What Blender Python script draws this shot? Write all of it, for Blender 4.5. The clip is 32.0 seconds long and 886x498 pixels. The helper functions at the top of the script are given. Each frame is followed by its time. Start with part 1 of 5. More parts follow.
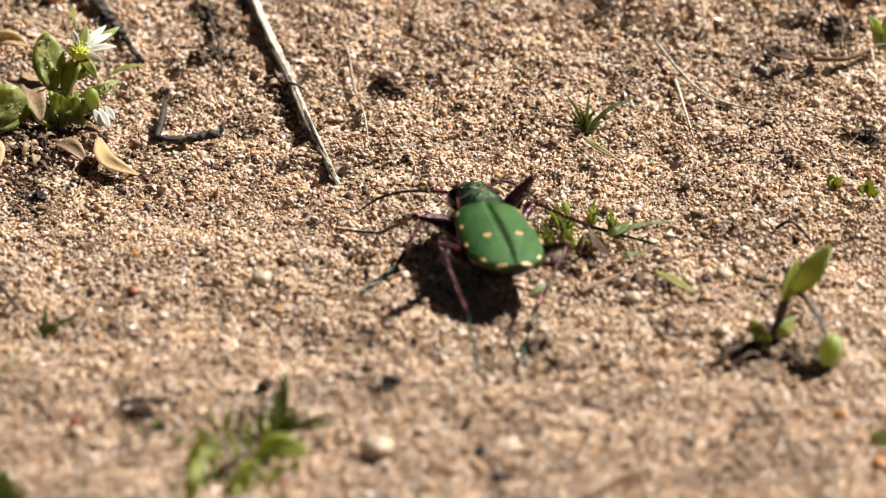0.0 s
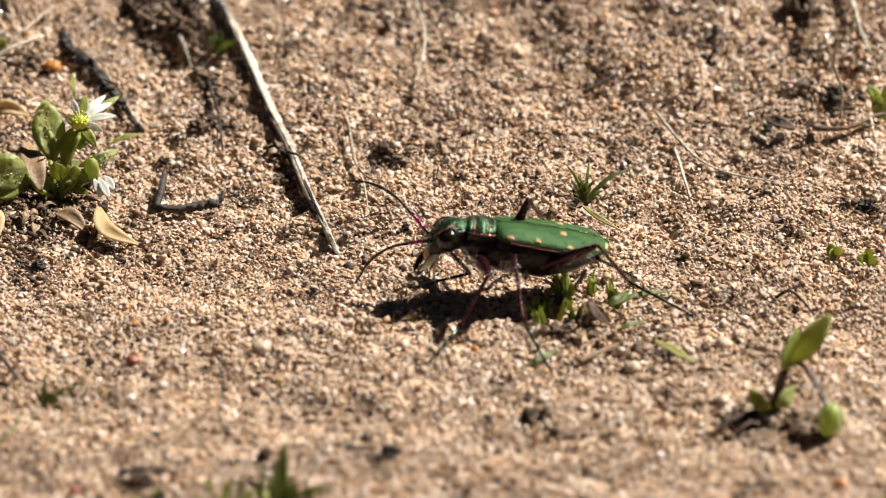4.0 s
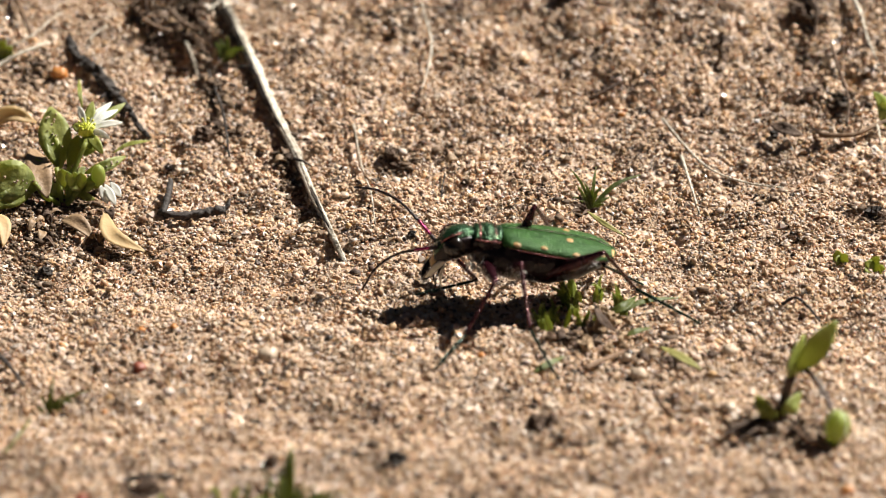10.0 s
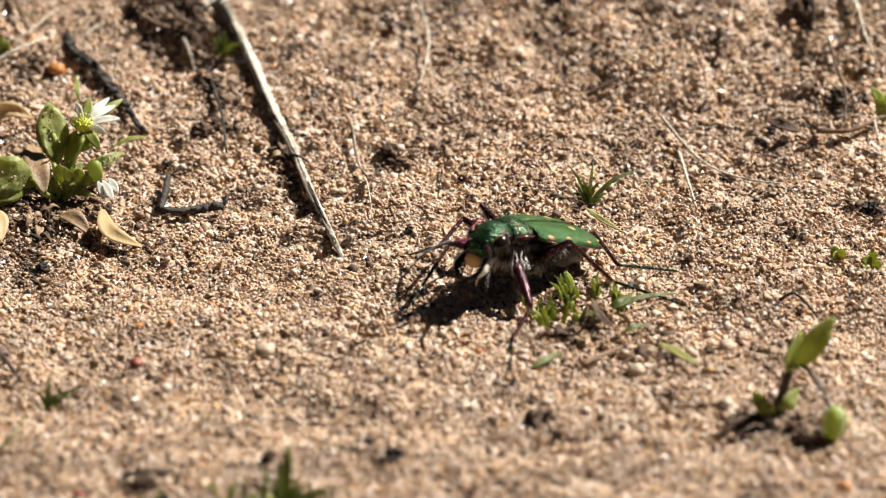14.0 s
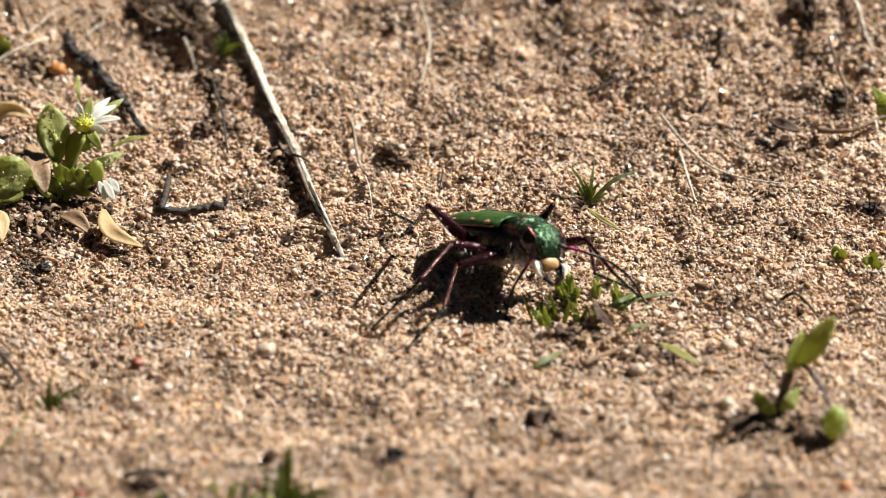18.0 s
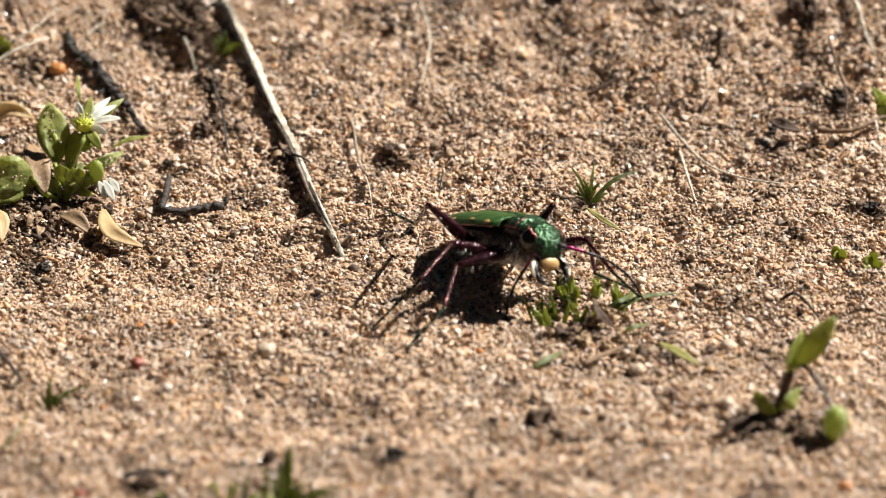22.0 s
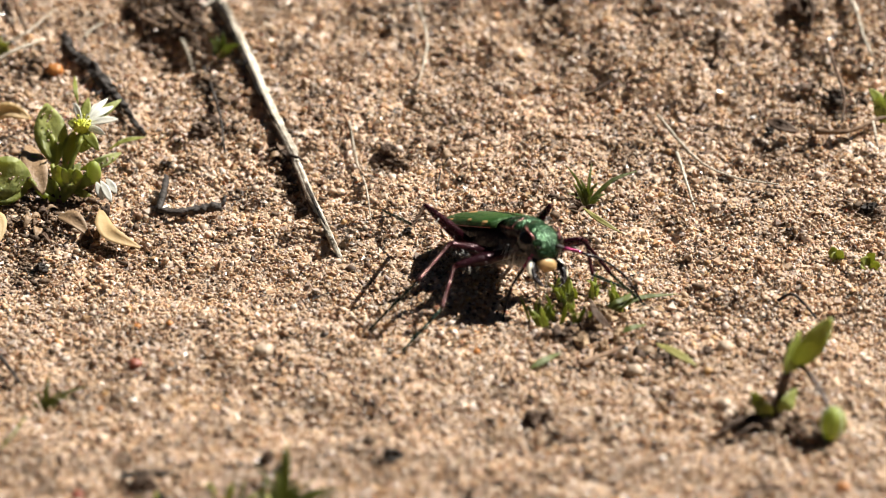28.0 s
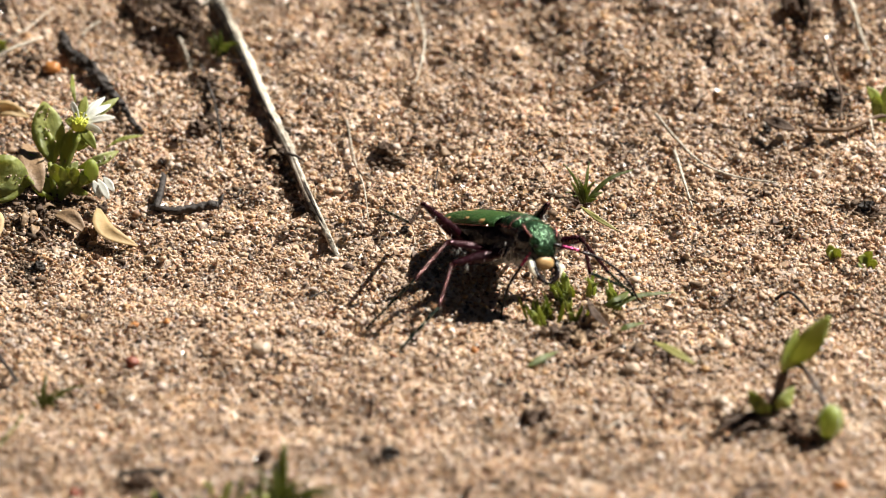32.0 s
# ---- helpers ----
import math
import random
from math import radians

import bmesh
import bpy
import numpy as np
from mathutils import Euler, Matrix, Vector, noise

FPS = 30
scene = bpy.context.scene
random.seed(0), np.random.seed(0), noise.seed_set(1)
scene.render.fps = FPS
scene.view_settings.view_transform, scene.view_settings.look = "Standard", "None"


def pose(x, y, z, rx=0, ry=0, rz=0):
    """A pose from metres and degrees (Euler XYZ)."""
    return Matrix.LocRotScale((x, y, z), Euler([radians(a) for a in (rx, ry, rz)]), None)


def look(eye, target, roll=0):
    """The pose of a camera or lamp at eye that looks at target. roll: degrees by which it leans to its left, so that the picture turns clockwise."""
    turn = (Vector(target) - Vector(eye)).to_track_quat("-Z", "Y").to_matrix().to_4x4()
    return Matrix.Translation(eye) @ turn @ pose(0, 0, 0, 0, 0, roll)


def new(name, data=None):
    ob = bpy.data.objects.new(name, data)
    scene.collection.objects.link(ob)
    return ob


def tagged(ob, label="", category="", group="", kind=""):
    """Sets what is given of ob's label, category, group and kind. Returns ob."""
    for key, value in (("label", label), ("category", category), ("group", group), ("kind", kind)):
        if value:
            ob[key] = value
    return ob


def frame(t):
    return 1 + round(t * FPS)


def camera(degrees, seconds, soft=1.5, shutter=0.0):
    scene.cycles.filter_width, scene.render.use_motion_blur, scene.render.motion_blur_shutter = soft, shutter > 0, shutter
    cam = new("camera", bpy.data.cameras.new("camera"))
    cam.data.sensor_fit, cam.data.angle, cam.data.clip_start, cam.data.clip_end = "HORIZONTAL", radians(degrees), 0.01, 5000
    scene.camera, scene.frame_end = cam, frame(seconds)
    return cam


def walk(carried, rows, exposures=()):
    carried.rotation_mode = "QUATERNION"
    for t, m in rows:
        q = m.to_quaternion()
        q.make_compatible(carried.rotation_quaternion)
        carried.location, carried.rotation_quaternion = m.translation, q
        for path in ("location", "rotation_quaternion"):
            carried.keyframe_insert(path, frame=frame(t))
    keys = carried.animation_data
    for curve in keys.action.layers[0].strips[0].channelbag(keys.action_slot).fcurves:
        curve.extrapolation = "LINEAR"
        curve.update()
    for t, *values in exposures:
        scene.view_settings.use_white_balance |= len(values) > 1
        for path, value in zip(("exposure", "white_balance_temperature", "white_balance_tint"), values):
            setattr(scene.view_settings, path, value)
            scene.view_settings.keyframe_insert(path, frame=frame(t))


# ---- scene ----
MM = 0.001
cam = camera(8.0, 32.0, 1.0, 0.5)
cam.data.dof.use_dof = True
cam.data.dof.focus_distance = 0.4285
cam.data.dof.aperture_fstop = 40

# the camera stands still; its aim sways: seconds, degrees up, degrees to its left
SWAY = [
    (0.0, -0.8059, -0.0547),
    (0.5, -0.7436, -0.1017),
    (1.0, -0.7589, -0.1564),
    (1.5, -0.6337, -0.0859),
    (2.0, -0.5008, -0.0388),
    (2.5, -0.4226, -0.0547),
    (3.0, -0.3521, -0.0623),
    (3.5, -0.2657, -0.0623),
    (5.5, -0.0077, -0.0153),
    (6.0, 0.0000, 0.0000),
    (6.5, -0.0077, 0.0158),
    (7.0, -0.0312, 0.0235),
    (7.5, -0.0393, 0.0235),
    (8.0, -0.0629, 0.0158),
    (8.5, -0.0935, 0.0077),
    (9.0, -0.1175, 0.0000),
    (9.5, -0.1252, 0.0000),
    (10.0, -0.1175, 0.0000),
    (10.5, -0.1252, 0.0077),
    (11.0, -0.1405, 0.0000),
    (11.5, -0.1487, -0.0077),
    (12.0, -0.1487, -0.0158),
    (12.5, -0.1564, -0.0158),
    (13.0, -0.1564, -0.0158),
    (13.5, -0.1564, -0.0158),
    (14.0, -0.1564, -0.0235),
    (14.5, -0.1564, -0.0230),
    (16.5, -0.1564, -0.0158),
    (17.0, -0.1487, -0.0235),
    (17.5, -0.1487, -0.0235),
    (18.0, -0.1564, -0.0158),
    (18.5, -0.1564, -0.0158),
    (19.0, -0.1487, -0.0158),
    (19.5, -0.1487, -0.0153),
    (20.0, -0.1487, -0.0153),
    (20.5, -0.1487, -0.0158),
    (21.0, -0.1487, -0.0082),
    (21.5, -0.1564, -0.0153),
    (22.0, -0.1569, -0.0153),
    (22.5, -0.1564, -0.0158),
    (23.0, -0.1640, -0.0153),
    (23.5, -0.1564, -0.0082),
    (24.0, -0.1487, -0.0082),
    (24.5, -0.1410, -0.0158),
    (25.0, -0.1405, -0.0235),
    (25.5, -0.1487, -0.0158),
    (27.5, -0.1487, -0.0388),
    (28.0, -0.1487, -0.0388),
    (28.5, -0.1564, -0.0388),
    (29.0, -0.1640, -0.0470),
    (29.5, -0.1410, -0.0705),
    (30.0, -0.1564, -0.0700),
    (30.5, -0.1722, -0.0629),
    (31.0, -0.1722, -0.0470),
    (31.5, -0.1722, -0.0547),
    (32.0, -0.1640, -0.0623),
]
STAND = look((0.00000, -0.39374, 0.17530), (0, 0, 0))
walk(cam, [(t, STAND @ pose(0, 0, 0, up, left, 0)) for t, up, left in SWAY], [(0.0, 1.02), (32.0, 1.02)])

# ---- light ----
SUN_TURN, SUN_UP = 60, 47
world = bpy.data.worlds.new("sky")
scene.world = world
world.use_nodes = True
wn = world.node_tree
sky = wn.nodes.new("ShaderNodeTexSky")
sky.sky_type = "NISHITA"
sky.sun_disc = False
sky.sun_elevation = radians(SUN_UP)
sky.sun_rotation = radians(SUN_TURN)
wn.nodes["Background"].inputs["Strength"].default_value = 0.005
wn.links.new(sky.outputs[0], wn.nodes["Background"].inputs["Color"])
sun = new("sun", bpy.data.lights.new("sun", "SUN"))
sun.data.energy = 5.0
sun.data.angle = radians(0.53)
sun.data.color = (1.0, 0.955, 0.87)
sd = Vector((math.sin(radians(SUN_TURN)) * math.cos(radians(SUN_UP)), math.cos(radians(SUN_TURN)) * math.cos(radians(SUN_UP)), math.sin(radians(SUN_UP))))
sun.matrix_world = look(sd * 3, (0, 0, 0))


# ---- materials ----
def material(name, color, rough=0.6, metal=0.0, spread=0.25, grain=900.0, bump=0.3, bump_size=2500.0, spec=0.5, coat=0.0, tint=None, clear=None):
    """A surface with two scales of colour variation and fine relief; sizes are per metre."""
    m = bpy.data.materials.new(name)
    m.use_nodes = True
    n, l = m.node_tree.nodes, m.node_tree.links
    b = n["Principled BSDF"]
    b.inputs["Roughness"].default_value = rough
    b.inputs["Metallic"].default_value = metal
    b.inputs["Specular IOR Level"].default_value = spec
    b.inputs["Coat Weight"].default_value = coat
    b.inputs["Coat Roughness"].default_value = 0.15
    co = n.new("ShaderNodeTexCoord")
    a1 = n.new("ShaderNodeTexNoise")
    a1.inputs["Scale"].default_value = grain
    a1.inputs["Detail"].default_value = 4
    l.new(co.outputs["Object"], a1.inputs["Vector"])
    a2 = n.new("ShaderNodeTexNoise")
    a2.inputs["Scale"].default_value = grain * 0.17
    l.new(co.outputs["Object"], a2.inputs["Vector"])
    mul = n.new("ShaderNodeMath")
    mul.operation = "ADD"
    l.new(a1.outputs["Fac"], mul.inputs[0])
    l.new(a2.outputs["Fac"], mul.inputs[1])
    r = n.new("ShaderNodeMapRange")
    r.inputs["From Min"].default_value = 0.65
    r.inputs["From Max"].default_value = 1.35
    l.new(mul.outputs[0], r.inputs["Value"])
    mix = n.new("ShaderNodeMix")
    mix.data_type = "RGBA"
    dark = [c * (1 - spread) for c in color]
    light = tint or [min(1, c * (1 + spread)) for c in color]
    mix.inputs[6].default_value = (*dark, 1)
    mix.inputs[7].default_value = (*light, 1)
    l.new(r.outputs[0], mix.inputs[0])
    l.new(mix.outputs[2], b.inputs["Base Color"])
    if bump:
        a3 = n.new("ShaderNodeTexNoise")
        a3.inputs["Scale"].default_value = bump_size
        a3.inputs["Detail"].default_value = 3
        l.new(co.outputs["Object"], a3.inputs["Vector"])
        bp = n.new("ShaderNodeBump")
        bp.inputs["Strength"].default_value = bump
        bp.inputs["Distance"].default_value = 0.0002
        l.new(a3.outputs["Fac"], bp.inputs["Height"])
        l.new(bp.outputs[0], b.inputs["Normal"])
    if clear:
        through_leaf = n.new("ShaderNodeBsdfTranslucent")
        through_leaf.inputs["Color"].default_value = (*clear, 1)
        both = n.new("ShaderNodeMixShader")
        both.inputs[0].default_value = 0.36
        l.new(b.outputs[0], both.inputs[1])
        l.new(through_leaf.outputs[0], both.inputs[2])
        l.new(both.outputs[0], n["Material Output"].inputs["Surface"])
    return m


def sand_material(name, islands):
    m = bpy.data.materials.new(name)
    m.use_nodes = True
    n, l = m.node_tree.nodes, m.node_tree.links
    b = n["Principled BSDF"]
    ramp_node = n.new("ShaderNodeValToRGB")
    stops = [(0.0, (0.03, 0.017, 0.011)), (0.065, (0.12, 0.058, 0.03)), (0.125, (0.29, 0.155, 0.08)), (0.20, (0.43, 0.272, 0.158)), (0.40, (0.525, 0.36, 0.235)), (0.57, (0.60, 0.435, 0.31)),
             (0.67, (0.67, 0.53, 0.43)), (0.74, (0.47, 0.262, 0.112)), (0.81, (0.53, 0.35, 0.195)), (0.88, (0.45, 0.345, 0.30)), (0.95, (0.69, 0.57, 0.48)), (1.0, (0.25, 0.14, 0.08))]
    el = ramp_node.color_ramp.elements
    while len(el) < len(stops):
        el.new(0.5)
    for e, (p, c) in zip(el, stops):
        e.position, e.color = p, (*c, 1)
    co = n.new("ShaderNodeTexCoord")
    big = n.new("ShaderNodeTexNoise")
    big.inputs["Scale"].default_value = 210
    big.inputs["Detail"].default_value = 3
    l.new(co.outputs["Object"], big.inputs["Vector"])
    if islands:
        g = n.new("ShaderNodeNewGeometry")
        l.new(g.outputs["Random Per Island"], ramp_node.inputs[0])
    else:
        v = n.new("ShaderNodeTexVoronoi")
        v.inputs["Scale"].default_value = 2600
        l.new(co.outputs["Object"], v.inputs["Vector"])
        sep = n.new("ShaderNodeSeparateColor")
        l.new(v.outputs["Color"], sep.inputs[0])
        l.new(sep.outputs[0], ramp_node.inputs[0])
        bp = n.new("ShaderNodeBump")
        bp.inputs["Strength"].default_value = 0.8
        bp.inputs["Distance"].default_value = 0.0002
        bp.invert = True
        l.new(v.outputs["Distance"], bp.inputs["Height"])
        l.new(bp.outputs[0], b.inputs["Normal"])
    mr = n.new("ShaderNodeMapRange")
    mr.inputs["From Min"].default_value = 0.3
    mr.inputs["From Max"].default_value = 0.7
    mr.inputs["To Min"].default_value = 0.66
    mr.inputs["To Max"].default_value = 1.14
    l.new(big.outputs["Fac"], mr.inputs["Value"])
    hv = n.new("ShaderNodeHueSaturation")
    hv.inputs["Saturation"].default_value = 0.93
    l.new(mr.outputs[0], hv.inputs["Value"])
    l.new(ramp_node.outputs[0], hv.inputs["Color"])
    l.new(hv.outputs[0], b.inputs["Base Color"])
    if islands:
        mr2 = n.new("ShaderNodeMath")
        mr2.operation = "MULTIPLY_ADD"
        wrap = n.new("ShaderNodeMath")
        wrap.operation = "FRACT"
        mult = n.new("ShaderNodeMath")
        mult.operation = "MULTIPLY"
        mult.inputs[1].default_value = 37.3
        l.new(g.outputs["Random Per Island"], mult.inputs[0])
        l.new(mult.outputs[0], wrap.inputs[0])
        l.new(wrap.outputs[0], mr2.inputs[0])
        mr2.inputs[1].default_value = 0.5
        mr2.inputs[2].default_value = 0.26
        l.new(mr2.outputs[0], b.inputs["Roughness"])
        b.inputs["Subsurface Weight"].default_value = 0.42
        b.inputs["Subsurface Radius"].default_value = (1.0, 0.72, 0.5)
        b.inputs["Subsurface Scale"].default_value = 0.0002
    else:
        b.inputs["Roughness"].default_value = 0.6
    b.inputs["Specular IOR Level"].default_value = 0.45
    return m


SAND = sand_material("sand_grains", True)
SAND_BED = sand_material("sand_bed", False)
GREEN_SHELL = material("green_shell", (0.020, 0.080, 0.014), 0.40, 0.3, 0.4, 2200, 0.6, 8000, 0.3, tint=(0.048, 0.128, 0.027))
GREEN_METAL = material("green_bronze", (0.010, 0.050, 0.020), 0.24, 0.6, 0.5, 1500, 1.0, 3600, tint=(0.045, 0.115, 0.045))
DARK_METAL = material("dark_purple_chitin", (0.006, 0.004, 0.005), 0.3, 0.1, 0.4, 1500, 0.5, 4000, 0.35, tint=(0.018, 0.007, 0.009))
PURPLE = material("copper_purple_leg", (0.016, 0.005, 0.008), 0.25, 0.5, 0.6, 1100, 0.5, 4000, tint=(0.075, 0.011, 0.022))
MAGENTA = material("magenta_metal", (0.07, 0.006, 0.025), 0.2, 0.7, 0.5, 1500, 0.4, 4000, tint=(0.42, 0.04, 0.16))
COPPER = material("copper_rim", (0.10, 0.03, 0.03), 0.25, 0.8, 0.5, 1800, 0.8, 4000, tint=(0.46, 0.17, 0.16))
TIBIA = material("copper_shin", (0.009, 0.006, 0.006), 0.2, 0.55, 0.6, 700, 0.5, 4000, tint=(0.12, 0.028, 0.03))
TARSUS = material("dark_green_foot", (0.008, 0.012, 0.010), 0.24, 0.5, 0.5, 900, 0.3, 5000, tint=(0.02, 0.06, 0.038))
CREAM = material("cream_chitin", (0.60, 0.38, 0.16), 0.4, 0, 0.15, 1500, 0.2, 6000)
SPOT = material("tan_spot", (0.46, 0.27, 0.11), 0.5, 0, 0.2, 1500, 0.4, 6000)
IVORY = material("ivory_chitin", (0.80, 0.74, 0.60), 0.3, 0, 0.1, 1500, 0.2, 6000)
EYE = material("dark_eye", (0.010, 0.006, 0.004), 0.16, 0.0, 0.3, 3000, 0.05, 9000, 0.35, coat=0.15)
HAIR = material("white_hair", (0.55, 0.53, 0.50), 0.5, 0, 0.1, 900, 0)
STRAW = material("dry_straw", (0.36, 0.28, 0.19), 0.7, 0, 0.55, 1500, 1.0, 3000, tint=(0.84, 0.77, 0.65))
ROOT = material("dry_root", (0.17, 0.10, 0.055), 0.7, 0, 0.5, 900, 0.7, 3000)
CHAR = material("charred_twig", (0.030, 0.022, 0.018), 0.75, 0, 0.6, 900, 1.0, 2200)
BARK = material("brown_debris", (0.085, 0.048, 0.028), 0.8, 0, 0.6, 800, 1.0, 2500)
CRUMB = material("earth_crumb", (0.075, 0.045, 0.026), 0.8, 0, 0.75, 600, 0.6, 3000, tint=(0.19, 0.115, 0.065))
CLOD = material("sandy_clod", (0.36, 0.23, 0.125), 0.8, 0, 0.4, 1600, 1.0, 2600, tint=(0.58, 0.42, 0.27))
DRYLEAF = material("dry_leaf", (0.62, 0.43, 0.20), 0.6, 0, 0.3, 500, 0.4, 2500, tint=(0.74, 0.58, 0.34), clear=(0.9, 0.72, 0.42))
PALELEAF = material("papery_leaf", (0.28, 0.18, 0.10), 0.6, 0, 0.45, 500, 0.5, 2500)
LEAF = material("green_leaf", (0.15, 0.20, 0.035), 0.5, 0, 0.5, 900, 0.8, 1800, tint=(0.40, 0.42, 0.10), clear=(0.66, 0.70, 0.16))
SPECKLED = material("speckled_leaf", (0.13, 0.18, 0.03), 0.55, 0, 0.5, 1800, 0.9, 1500, tint=(0.50, 0.52, 0.17), clear=(0.66, 0.72, 0.18))
BLADE = material("grass_blade", (0.10, 0.135, 0.028), 0.5, 0, 0.4, 600, 0.4, 2500, tint=(0.22, 0.25, 0.06), clear=(0.42, 0.48, 0.12))
OLIVE = material("yellowing_blade", (0.30, 0.28, 0.07), 0.5, 0, 0.35, 600, 0.4, 2500, tint=(0.50, 0.46, 0.18))
YELLOW = material("yellow_heart", (0.52, 0.55, 0.05), 0.5, 0, 0.2, 900, 0.5, 3000)
LIME = material("lime_bud", (0.34, 0.40, 0.09), 0.5, 0, 0.3, 600, 0.3, 2500, clear=(0.68, 0.75, 0.22))
PETAL = material("white_petal", (0.80, 0.80, 0.74), 0.5, 0, 0.08, 700, 0.3, 2500, clear=(0.95, 0.95, 0.9))
STEMRED = material("brown_stem", (0.07, 0.038, 0.026), 0.5, 0, 0.5, 800, 0.5, 2500)
ORANGE = material("orange_pebble", (0.50, 0.20, 0.05), 0.4, 0, 0.3, 900, 0.4, 3000)
RUST = material("rust_fragment", (0.25, 0.06, 0.03), 0.5, 0, 0.4, 900, 0.5, 3000)
PALESTONE = material("pale_pebble", (0.50, 0.385, 0.285), 0.4, 0, 0.2, 900, 0.4, 3000)


# ---- shape helpers: all sizes in millimetres ----
def vnoise(x, y, seed):
    """Smooth value noise in -1..1 on numpy arrays, period one per unit."""
    x, y = np.asarray(x, float), np.asarray(y, float)
    xi, yi = np.floor(x), np.floor(y)
    fx, fy = x - xi, y - yi
    fx, fy = fx * fx * (3 - 2 * fx), fy * fy * (3 - 2 * fy)

    def h(i, j):
        v = np.sin(i * 127.1 + j * 311.7 + seed * 74.7) * 43758.5453
        return 2 * (v - np.floor(v)) - 1

    return (h(xi, yi) * (1 - fx) + h(xi + 1, yi) * fx) * (1 - fy) + (h(xi, yi + 1) * (1 - fx) + h(xi + 1, yi + 1) * fx) * fy


def ramp(v, w):
    return w * np.logaddexp(0, v / w)


def dent(x, y, cx, cy, rx, ry, depth):
    return depth * np.exp(-(((x - cx) / rx) ** 2 + ((y - cy) / ry) ** 2))


def bank_pits():
    """Small pits where grains have slid out of the bank: x, y, half widths and depth, thickest by the straw and at the upper right."""
    rng = np.random.default_rng(17)
    out = []
    for x0, x1, y0, y1, count in ((-30, 30, -4, 30, 70), (-19, -9, 2, 27, 34), (13, 31, 13, 28, 34), (-5, 12, 6, 28, 22), (-26, 26, -34, -8, 26)):
        for k in range(count):
            w = rng.uniform(0.35, 1.0)
            out.append((rng.uniform(x0, x1), rng.uniform(y0, y1), w, w * rng.uniform(0.9, 2.0), rng.uniform(0.25, 0.65)))
    return [q for q in out if not (2 < q[0] < 19 and -24 < q[1] < -4)]


PITS = bank_pits()


def relief(x, y):
    """Height of the sand in mm over the plan in mm: a flat apron and a bank that rises behind it."""
    x, y = np.asarray(x, float), np.asarray(y, float)
    z = 0.20 * (ramp(y + 2, 4.0) - ramp(y - 46, 6.0))
    near = np.exp(-((x / 160) ** 2 + (y / 160) ** 2))
    z = z + near * (0.55 * vnoise(x / 9 + 3.3, y / 9, 1) + 0.40 * vnoise(x / 3.6, y / 3.6 + 7, 2) + 0.18 * vnoise(x / 1.4, y / 1.4, 3))
    z = z + near * 0.4 * vnoise(x / 5 + 9, y / 5, 4) * np.clip((y - 4) / 16, 0, 1)
    z = z + near * np.clip((x + 0.35 * y - 16) / 8, 0, 1) * 0.22 * (ramp(y - 15, 1.2) - ramp(y - 23, 1.5))
    z = z - dent(x, y, -18.6, 21.8, 2.2, 2.8, 2.0) - dent(x, y, 17.5, 14.5, 2.0, 0.9, 1.0) - dent(x, y, 25, 21, 1.4, 3.0, 1.2)
    for cx, cy, rx, ry, depth in PITS:
        z = z - dent(x, y, cx, cy, rx, ry, depth)
    z = z + 3.0 * (1 - near) * vnoise(x / 190, y / 190, 5) * 4
    return z


def gz(x, y):
    return float(relief(x, y))


def mesh_of(name, verts, faces, mat, smooth=True):
    me = bpy.data.meshes.new(name)
    me.from_pydata([tuple(v) for v in np.asarray(verts, float) * MM], [], faces)
    me.materials.append(mat)
    if smooth:
        me.polygons.foreach_set("use_smooth", np.ones(len(me.polygons), bool))
    bm = bmesh.new()
    bm.from_mesh(me)
    bmesh.ops.recalc_face_normals(bm, faces=bm.faces)
    bm.to_mesh(me)
    bm.free()
    return me


def thing(name, label, category, base, group=""):
    ob = new(name)
    ob.location = Vector(base) * MM
    ob.empty_display_size = 0.001
    return tagged(ob, label, category, group)


def part(name, geo, mat, parent, label="", at=None, smooth=True):
    """One mesh under a thing. The verts are in the parent's space, or in the world's where at gives the thing's base."""
    verts, faces = geo
    verts = np.asarray(verts, float)
    if at is not None:
        verts = verts - np.asarray(at, float)
    ob = new(name, mesh_of(name, verts, faces, mat, smooth))
    ob.parent = parent
    return tagged(ob, label)


def solo(name, geo, mat, label, category, group="", smooth=True):
    verts, faces = np.asarray(geo[0], float), geo[1]
    base = verts[np.argmin(verts[:, 2])]
    ob = new(name, mesh_of(name, verts - base, faces, mat, smooth))
    ob.location = Vector(base) * MM
    return tagged(ob, label, category, group)


def join(*geos):
    verts, faces = [], []
    for v, f in geos:
        k = len(verts)
        verts += [tuple(p) for p in v]
        faces += [tuple(i + k for i in q) for q in f]
    return verts, faces


def spline(points, steps):
    """Points on a smooth curve through the points given."""
    p = np.asarray(points, float)
    if len(p) < 3:
        return np.array([p[0] + (p[-1] - p[0]) * s for s in np.linspace(0, 1, steps)])
    q = np.vstack([2 * p[0] - p[1], p, 2 * p[-1] - p[-2]])
    out = []
    for s in np.linspace(0, len(p) - 1 - 1e-6, steps):
        i, u = int(s), s - int(s)
        a, b, c, d = q[i:i + 4]
        out.append(0.5 * (2 * b + (c - a) * u + (2 * a - 5 * b + 4 * c - d) * u * u + (3 * b - a - 3 * c + d) * u ** 3))
    return np.array(out)


